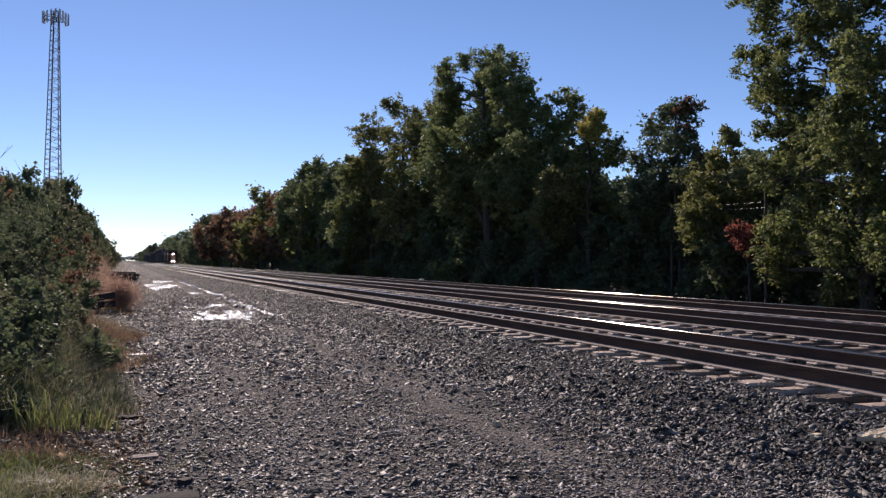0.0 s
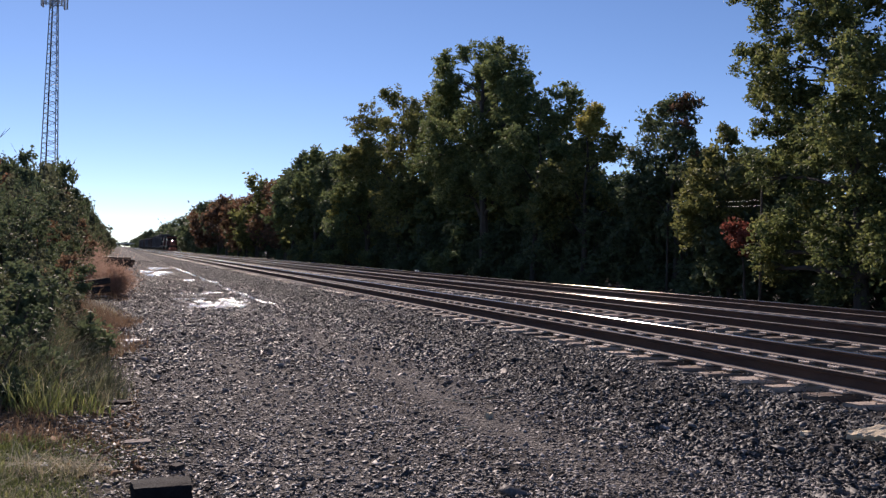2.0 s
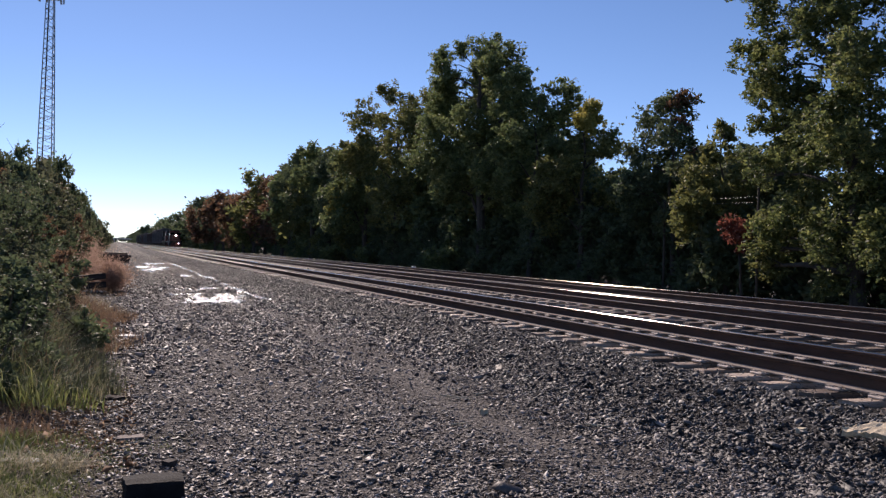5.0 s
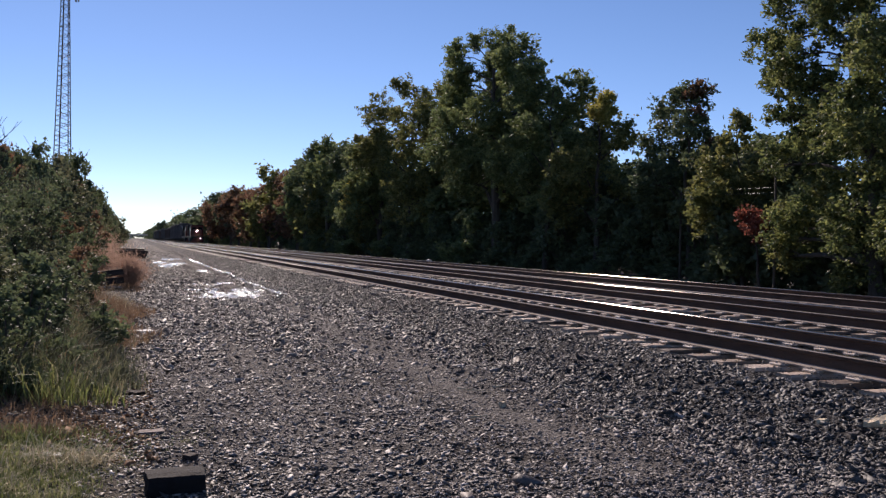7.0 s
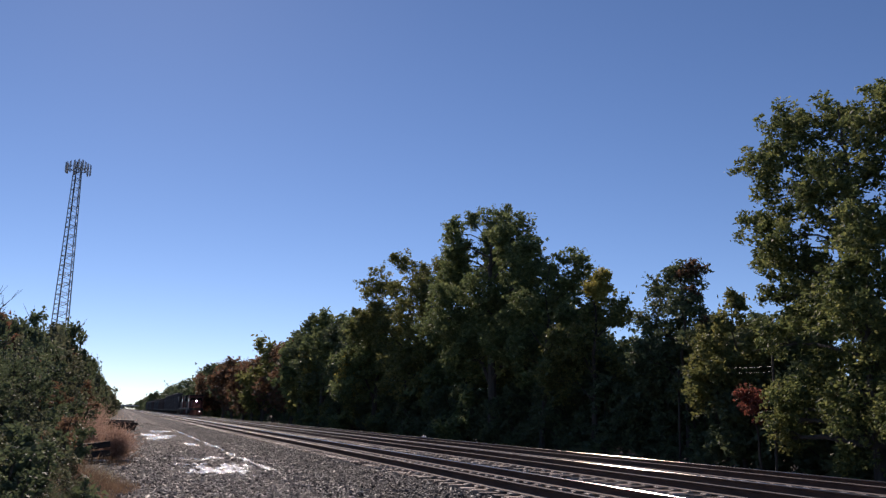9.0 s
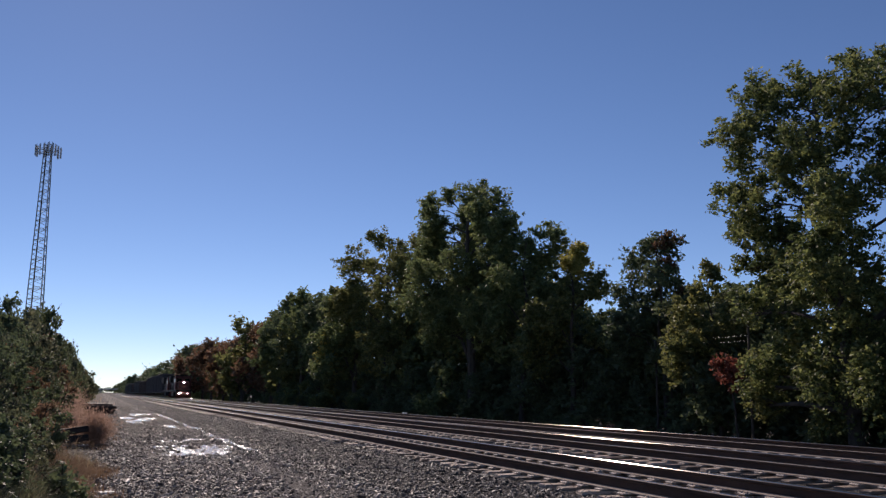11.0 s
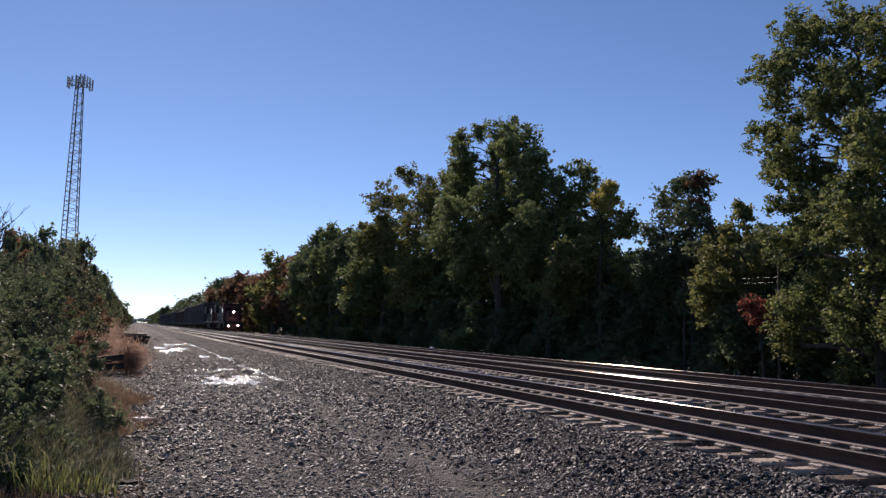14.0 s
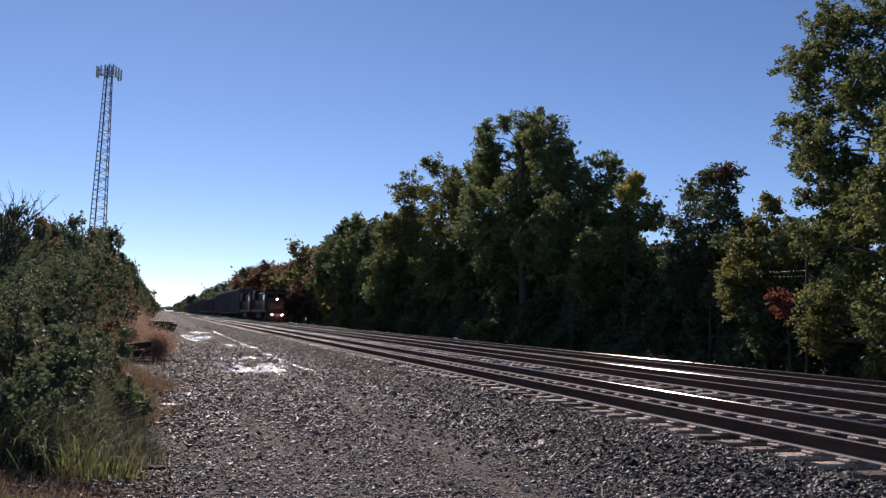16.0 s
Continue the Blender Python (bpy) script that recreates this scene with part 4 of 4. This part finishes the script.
# ---- lattice tower ----
def tower(at, height):
    t = thing("lattice_tower", "slender three-legged steel lattice mast with antennas", "tower", at)
    half = lambda z: 2.05 - 1.30 * z / height
    ang = [radians(a) for a in (175, 55, 295)]
    pt = lambda k, z: Vector((math.cos(ang[k]) * half(z), math.sin(ang[k]) * half(z), z)) * 1
    for k in range(3):
        part("leg", rod(bmesh.new(), pt(k, 0), pt(k, height), 0.10, 0.075, 8), GALV, t)
    n = 26
    for k in range(3):
        j = (k + 1) % 3
        bm = bmesh.new()
        for i in range(n):
            z0, z1 = height * i / n, height * (i + 1) / n
            rod(bm, pt(k, z0), pt(j, (z0 + z1) / 2), 0.04, 0.04, 5)
            rod(bm, pt(j, (z0 + z1) / 2), pt(k, z1), 0.04, 0.04, 5)
            rod(bm, pt(k, z1), pt(j, z1), 0.03, 0.03, 5)
        part("bracing", bm, GALV, t)
    bm = bmesh.new()
    rod(bm, (-1.05, 0.2, 0), (-0.35, 0.15, height), 0.11, 0.11, 6)
    part("cable_run", bm, BLACK_PAINT, t)
    zt = height - 1.1
    bm = bmesh.new()
    r = 2.0
    cs = [Vector((math.cos(radians(a)) * r, math.sin(radians(a)) * r, zt)) for a in (40, 160, 280)]
    for i in range(3):
        a, b = cs[i], cs[(i + 1) % 3]
        for dz in (-0.35, 0.35):
            rod(bm, a + Vector((0, 0, dz)), b + Vector((0, 0, dz)), 0.05, 0.05, 6)
        rod(bm, (0, 0, zt), a.lerp(b, 0.5), 0.06, 0.06, 6)
        rod(bm, (0, 0, zt - 0.8), a, 0.04, 0.04, 6)
    part("platform_frame", bm, GALV, t)
    for i in range(3):
        a, b = cs[i], cs[(i + 1) % 3]
        out = (a.lerp(b, 0.5) - Vector((0, 0, zt))).normalized()
        for f in (0.03, 0.35, 0.65, 0.97):
            p = a.lerp(b, f) + out * 0.2
            bm = rod(bmesh.new(), p - Vector((0, 0, 1.0)), p + Vector((0, 0, 1.2)), 0.035, 0.035, 6)
            q = p + out * 0.12
            box(bm, q.x - 0.13, q.x + 0.13, q.y - 0.13, q.y + 0.13, q.z - 0.85, q.z + 1.0, bevel=0.03)
            part("antenna", bm, ANTENNA, t, "pale panel antenna")
    return t


tower((-10.8, 159.5, 0.3), 42.2)


# ---- things lying about ----
def timber(label, at, turn, tilt=0.0, length=2.6, roll=0.0, mat_=None):
    bm = boxed(-length / 2, length / 2, -0.115, 0.115, 0, 0.18, bevel=0.015)
    rs = random.Random(int(abs(at[1]) * 100))
    for v in bm.verts:
        v.co += Vector((rs.uniform(-0.03, 0.03), rs.uniform(-0.01, 0.01), rs.uniform(-0.008, 0.008)))
    me = bpy.data.meshes.new("old_tie")
    bm.to_mesh(me)
    bm.free()
    me.materials.append(mat_ or OLD_TIE)
    ob = new("old_tie", me)
    ob.matrix_basis = pose(*at, roll, tilt, turn)
    return tagged(ob, label, "timber tie", "discarded ties")


zb = float(ground_z(-0.9, 28.8))
for k, (dx, dy, dz, turn, tilt) in enumerate([(0, 0, 0.06, 14, -6), (-0.1, 0.42, 0.05, 20, -5), (-0.02, 0.16, 0.27, 12, -8), (-0.3, 0.5, 0.27, 24, -4)]):
    timber("dark creosoted old tie in a heap by the weeds", (-1.46 + dx, 28.5 + dy, zb + dz), turn, tilt, 2.5)
zb = float(ground_z(-0.4, 72))
for k in range(9):
    row, col = divmod(k, 3)
    timber("dark old tie stacked beside the road", (-0.35 + 0.08 * row, 71.5 + 0.27 * col, zb + 0.19 * row), 2 + rr.uniform(-3, 3), 0, 2.6)
timber("pale old tie lying on the stack", (-0.45, 71.8, zb + 0.575), 4, 1, 2.6, 0, TIE_WOOD)


def chunk(name, label, category, at, size, material, seed, turn=0.0, cuts=2, rough=0.12):
    """A worn lump: a subdivided block with irregular faces."""
    bm = bmesh.new()
    bmesh.ops.create_cube(bm, size=1.0)
    bmesh.ops.subdivide_edges(bm, edges=bm.edges[:], cuts=cuts, use_grid_fill=True)
    for v in bm.verts:
        p = v.co.copy()
        q = p * (1 - 0.18 * max(0.0, p.length - 0.55))
        q += noise.noise_vector(p * 2.3 + Vector((seed, 0, 0))) * rough
        v.co = Vector((q.x * size[0], q.y * size[1], (q.z + 0.42) * size[2]))
    me = bpy.data.meshes.new(name)
    bm.to_mesh(me)
    bm.free()
    me.materials.append(material)
    ob = new(name, me)
    z = float(ground_z(at[0], at[1])) - 0.01 + (at[2] if len(at) > 2 else 0)
    ob.matrix_basis = pose(at[0], at[1], z, 0, 0, turn)
    return tagged(ob, label, category)


chunk("rubber_block", "black worn rubber block lying in the gravel", "rubber block", (0.26, 5.96), (0.37, 0.25, 0.15), RUBBER, 3, 4, 4, 0.06)


def splintered_plank(label, at, turn, length, width, thick, seed):
    """A split board: uneven sides, a long splintered point at one end and torn bark below."""
    rs = random.Random(seed)
    nl, nw = 22, 5
    bm = bmesh.new()
    rows = []
    for i in range(nl + 1):
        f = i / nl
        w = width * min(1.0, 0.22 + 2.6 * f) * (0.85 + 0.3 * rs.random()) * (1.0 if f < 0.8 else 1.15 - 0.7 * (f - 0.8) * rs.random())
        cx = (f - 0.5) * length
        bend = 0.05 * math.sin(3.0 * f + 0.4)
        shift = 0.035 * math.sin(7.0 * f + seed)
        top = [bm.verts.new((cx + rs.uniform(-0.012, 0.012), shift + w * (j / nw - 0.5), bend + thick * (1.0 - 0.35 * abs(j / nw - 0.5)) + rs.uniform(-0.008, 0.008))) for j in range(nw + 1)]
        under = [bm.verts.new((cx, shift + w * 0.86 * (j / nw - 0.5), bend - 0.02 + rs.uniform(-0.006, 0.006))) for j in range(nw + 1)]
        rows.append(top + under[::-1])
    m = len(rows[0])
    for a, b in zip(rows, rows[1:]):
        for j in range(m):
            bm.faces.new((a[j], a[(j + 1) % m], b[(j + 1) % m], b[j]))
    bm.faces.new(rows[0][::-1])
    bm.faces.new(rows[-1])
    bmesh.ops.recalc_face_normals(bm, faces=bm.faces)
    me = bpy.data.meshes.new("plank_piece")
    bm.to_mesh(me)
    bm.free()
    me.materials.append(PALE_WOOD)
    ob = new("plank_piece", me)
    ob.matrix_basis = pose(at[0], at[1], float(ground_z(at[0], at[1])) + at[2], 12, 3, turn)
    return tagged(ob, label, "plank")


splintered_plank("split pale wooden plank on the ballast shoulder", (5.42, 5.06, 0.05), -52, 0.70, 0.26, 0.026, 5)
chunk("pale_slab", "flat pale stone slab at the gravel edge", "stone", (0.20, 15.75), (0.26, 0.22, 0.05), LITTER, 7, 20)
chunk("pale_slab", "flat pale stone slab among brown weeds", "stone", (-0.24, 15.95), (0.22, 0.18, 0.06), LITTER, 8, 50)
chunk("pale_slab", "long flat whitish board fragment in the short grass", "board fragment", (-0.62, 6.85), (0.30, 0.10, 0.025), LITTER, 9, -8)
chunk("pale_slab", "flat grey stone sunk in the gravel", "stone", (0.15, 7.7), (0.20, 0.12, 0.025), DUST_GLEAM, 10, 10)
chunk("clod", "dark clod of earth on the gravel", "clod", (0.0, 9.6), (0.22, 0.16, 0.055), OLD_TIE, 11, 10, 5, 0.3)
chunk("clod", "dark clod of earth beside the rubber block", "clod", (0.40, 6.72), (0.09, 0.08, 0.06), OLD_TIE, 15, 40)
chunk("pale_stone", "pale pinkish stone standing out of the road", "stone", (3.47, 8.2), (0.07, 0.05, 0.07), PALE_WOOD, 12, 30)
chunk("pale_stone", "pale angular stone on the ballast slope", "stone", (5.25, 5.5), (0.10, 0.07, 0.045), ROAD_STONE, 13, 70)
chunk("pale_stone", "pale angular stone on the ballast slope", "stone", (5.33, 5.9), (0.09, 0.06, 0.04), PALE_WOOD, 16, 20)
chunk("board_scrap", "whitish board scrap under the tie heap", "board scrap", (-0.62, 29.1), (0.7, 0.2, 0.04), LITTER, 14, 12)
chunk("marker", "small white marker below the trees", "marker", (17.9, 54.4), (0.25, 0.25, 0.55), LITTER, 17, 12)


def twig(label, a, b, r, material, seed):
    rs = random.Random(seed)
    bm = bmesh.new()
    a, b = Vector(a), Vector(b)
    p = [a.lerp(b, i / 4) + Vector((rs.uniform(-0.01, 0.01), rs.uniform(-0.01, 0.01), 0.004)) for i in range(5)]
    for i in range(4):
        rod(bm, p[i], p[i + 1], r * (1 - 0.15 * i), r * (0.85 - 0.15 * i), 6)
    me = bpy.data.meshes.new("twig")
    bm.to_mesh(me)
    bm.free()
    me.materials.append(material)
    return tagged(new("twig", me), label, "twig")


for k, (x, y, dx, dy) in enumerate([(3.38, 9.25, 0.26, -0.30), (3.75, 9.1, 0.2, 0.05), (4.05, 7.2, 0.16, -0.14), (2.9, 7.6, 0.2, 0.06), (0.05, 13.2, 0.5, 0.06)]):
    z0, z1 = float(ground_z(x, y)) + 0.03, float(ground_z(x + dx, y + dy)) + 0.025
    twig("bleached dry twig lying on the gravel", (x, y, z0), (x + dx, y + dy, z1), 0.011, PALE_WOOD if k != 4 else OLD_TIE, k)


def bare_shrub(at, height, seed):
    rs = random.Random(seed)
    bm = bmesh.new()

    def grow(p, d, ln, r, depth):
        e = p + d * ln
        rod(bm, p, e, r, r * 0.65, 5)
        if depth:
            for _ in range(3 if depth > 1 else 2):
                nd = (d + Vector((rs.uniform(-0.7, 0.7), rs.uniform(-0.7, 0.7), rs.uniform(-0.1, 0.5)))).normalized()
                grow(p.lerp(e, rs.uniform(0.6, 1.0)), nd, ln * rs.uniform(0.55, 0.75), r * 0.6, depth - 1)

    t = thing("bare_shrub", "leafless shrub with thin forking grey twigs", "shrub", (at[0], at[1], float(ground_z(*at)) - 0.05))
    for k in range(3):
        grow(Vector((0, 0, 0)), Vector((rs.uniform(-0.25, 0.25), rs.uniform(-0.25, 0.25), 1)).normalized(), height * 0.45, 0.05, 4)
    part("branchwork", bm, BARK, t)
    return t


bare_shrub((-4.35, 25.0), 4.3, 5)


def wires():
    t = thing("overhead_wire", "pair of thin slack wires between wooden poles among the trees", "wire", (0, 0, 0))
    a, b = Vector((21.9, 32.6, 0)), Vector((20.1, 24.5, 0))
    for drop in (0.0, 0.18):
        bm = bmesh.new()
        at = lambda f: a.lerp(b, f) + Vector((0, 0, 4.05 - 0.42 * f - drop - 0.06 * (1 - (2 * f - 1) ** 2)))
        for k in range(16):
            rod(bm, at(k / 16), at((k + 1) / 16), 0.0026, 0.0026, 4)
        part("wire", bm, GALV, t)
    for p in (a, b):
        part("pole", rod(bmesh.new(), p + Vector((0, 0, -0.4)), p + Vector((0, 0, 4.1)), 0.05, 0.04, 8), BARK, t)


wires()


def bridge():
    t = thing("road_bridge", "distant pale concrete road bridge over the tracks", "bridge", (0, 1150, 0))
    part("deck", boxed(-60, 24, -4, 4, 4.6, 6.0, bevel=0.1), PALE_PAINT, t)
    for x in (-20, -2, 22):
        part("pier", boxed(x - 0.8, x + 0.8, -3, 3, -0.5, 4.6, bevel=0.1), PALE_PAINT, t)


bridge()


# ---- train ----
def bogie(parent, y, z=0.0):
    bm = bmesh.new()
    for s in (-1, 1):
        box(bm, s * 1.0 - 0.09, s * 1.0 + 0.09, y - 1.7, y + 1.7, z + 0.42, z + 0.80, bevel=0.03)
        for yy in (-1.05, 0, 1.05):
            box(bm, s * 1.12 - 0.06, s * 1.12 + 0.06, y + yy - 0.16, y + yy + 0.16, z + 0.36, z + 0.70, bevel=0.03)
    box(bm, -1.0, 1.0, y - 0.2, y + 0.2, z + 0.5, z + 0.72)
    bg = part("bogie", bm, BLACK_PAINT, parent)
    for yy in (-1.25, 1.25):
        w = bmesh.new()
        rod(w, (-0.8, y + yy, z + 0.48), (0.8, y + yy, z + 0.48), 0.08, 0.08, 8)
        for s in (-1, 1):
            rod(w, (s * 0.69, y + yy, z + 0.48), (s * 0.82, y + yy, z + 0.48), 0.48, 0.48, 20)
        part("wheelset", w, RAIL_STEEL, bg)


def locomotive(label, lit):
    """Front at y = 0, rear at y = 22.3, standing on the rails at z = 0."""
    t = thing("locomotive", label, "locomotive", group="freight train")
    part("underframe", boxed(-1.5, 1.5, 0.5, 21.8, 1.25, 1.62, bevel=0.04), BLACK_PAINT, t)
    bm = bmesh.new()
    vs = [bm.verts.new(p) for p in ((-1.45, 0.55, 0.15), (1.45, 0.55, 0.15), (1.45, 0.75, 1.3), (-1.45, 0.75, 1.3), (0, 0.05, 0.15), (0, 0.35, 1.3))]
    bm.faces.new((vs[0], vs[4], vs[5], vs[3]))
    bm.faces.new((vs[4], vs[1], vs[2], vs[5]))
    bmesh.ops.solidify(bm, geom=bm.faces[:], thickness=0.05)
    part("pilot_plow", bm, RED_PAINT, t, "grimy red snow plow")
    nose = boxed(-1.0, 1.0, 1.0, 2.6, 1.62, 3.35, bevel=0.12)
    for v in nose.verts:
        if v.co.z > 3 and v.co.y < 1.3:
            v.co.y += 0.45
    part("nose", nose, RED_PAINT, t, "grimy red short nose")
    cab = part("cab", boxed(-1.5, 1.5, 2.6, 5.4, 1.62, 4.35, bevel=0.1), RED_PAINT, t, "red and black crew cab")
    for s in (-1, 1):
        part("window", boxed(s * 0.75 - 0.45, s * 0.75 + 0.45, 2.575, 2.62, 3.1, 3.85, bevel=0.01), DARK_GLASS, cab)
        part("window", boxed(s * 1.5 - 0.012, s * 1.5 + 0.012, 3.2, 4.6, 3.05, 3.75), DARK_GLASS, cab)
    part("cab_roof", boxed(-1.52, 1.52, 2.45, 5.5, 4.35, 4.5, bevel=0.06), BLACK_PAINT, t)
    part("hood", boxed(-0.95, 0.95, 5.4, 17.2, 1.62, 4.25, bevel=0.12), BLACK_PAINT, t, "black engine hood")
    rad = boxed(-1.5, 1.5, 17.2, 21.4, 3.2, 4.55, bevel=0.08)
    box(rad, -0.95, 0.95, 17.2, 21.4, 1.62, 3.2)
    part("radiator", rad, BLACK_PAINT, t, "flared radiator housing")
    part("exhaust_stack", boxed(-0.35, 0.35, 10.5, 11.6, 4.25, 4.6, bevel=0.04), BLACK_PAINT, t)
    bl = boxed(-1.25, 1.25, 6.4, 8.0, 3.4, 4.35, bevel=0.06)
    part("blower_housing", bl, BLACK_PAINT, t)
    for k in range(2):
        part("roof_fan", rod(bmesh.new(), (0, 18.2 + 1.6 * k, 4.55), (0, 18.2 + 1.6 * k, 4.68), 0.62, 0.62, 18), BLACK_PAINT, t)
    part("fuel_tank", boxed(-1.4, 1.4, 8.4, 13.6, 0.35, 1.25, bevel=0.18), BLACK_PAINT, t)
    for y in (4.4, 17.6):
        bogie(t, y)
    for s in (-1, 1):
        bm = bmesh.new()
        for y in range(6, 22, 2):
            rod(bm, (s * 1.46, y, 1.62), (s * 1.46, y, 2.65), 0.02, 0.02, 5)
        rod(bm, (s * 1.46, 5.6, 2.65), (s * 1.46, 21.4, 2.65), 0.02, 0.02, 5)
        part("handrail", bm, BLACK_PAINT, t)
        part("step_well", boxed(s * 1.25 - 0.22, s * 1.25 + 0.22, 0.6, 1.2, 0.45, 1.25), BLACK_PAINT, t)
    if lit:
        for x, z, r in ((0.0, 3.12, 0.064), (-0.72, 0.98, 0.036), (0.72, 0.98, 0.040)):
            hl = rod(bmesh.new(), (x, 0.98 if z > 2 else 0.28, z), (x, 1.3 if z > 2 else 0.8, z), r + 0.03, r + 0.05, 14)
            h = part("headlight", hl, BLACK_PAINT, t)
            y0 = 0.97 if z > 2 else 0.27
            part("lens", rod(bmesh.new(), (x, y0 - 0.01, z), (x, y0 + 0.005, z), r, r, 14), LAMP, h, "lit white lamp lens")
    return t


def wagon(label, material, length, height, seed):
    """A tall closed wagon, front at y = 0."""
    t = thing("freight_wagon", label, "freight wagon", group="freight train")
    part("body", boxed(-1.5, 1.5, 0.5, length - 0.5, 1.15, height, bevel=0.05), material, t)
    part("roof", boxed(-1.53, 1.53, 0.45, length - 0.45, height, height + 0.14, bevel=0.06), CAR_GREY, t, "dull grey roof")
    for s in (-1, 1):
        n = int(length / 1.35)
        for i in range(n + 1):
            y = 0.6 + (length - 1.2) * i / n
            part("side_rib", boxed(s * 1.53 - 0.035, s * 1.53 + 0.035, y - 0.05, y + 0.05, 1.15, height), material, t)
        part("side_sill", boxed(s * 1.48 - 0.06, s * 1.48 + 0.06, 0.5, length - 0.5, 0.95, 1.18), BLACK_PAINT, t)
    bm = boxed(-0.3, 0.3, 0.0, length, 0.8, 1.1)
    part("centre_sill", bm, BLACK_PAINT, t)
    part("end_door", boxed(-1.3, 1.3, 0.44, 0.5, 1.3, height - 0.15, bevel=0.01), material, t)
    for y in (3.0, length - 3.0):
        bogie(t, y)
    return t


TRAIN_X = TRACKS[2]
consist = [(locomotive("black and red diesel locomotive with lit headlights", True), 0.0), (locomotive("second black diesel locomotive coupled behind", False), 23.0)]
wa = wagon("tall grey closed freight wagon with ribbed sides", CAR_GREY, 27.0, 5.5, 1)
wb = wagon("tall brown closed freight wagon with ribbed sides", CAR_BROWN, 20.0, 4.9, 2)
off = 47.0
for k in range(15):
    src, ln = ((wa, 27.6), (wb, 20.6))[1 if k in (3, 4, 5, 8, 9, 12) else 0]
    if k in (0, 3):
        consist.append((src, off))
    else:
        consist.append((copy_thing(src, pose(0, 0, 0)), off))
    off += ln


def motions():
    # the train rolls in towards the camera along the furthest track
    run = [(0.0, 303.5), (4.0, 259.5), (8.0, 216.5), (12.0, 173.0), (16.0, 124.5)]
    for ob, back in consist:
        walk(ob, [(t, pose(TRAIN_X, y + back, RAIL_Z)) for t, y in run])


motions()
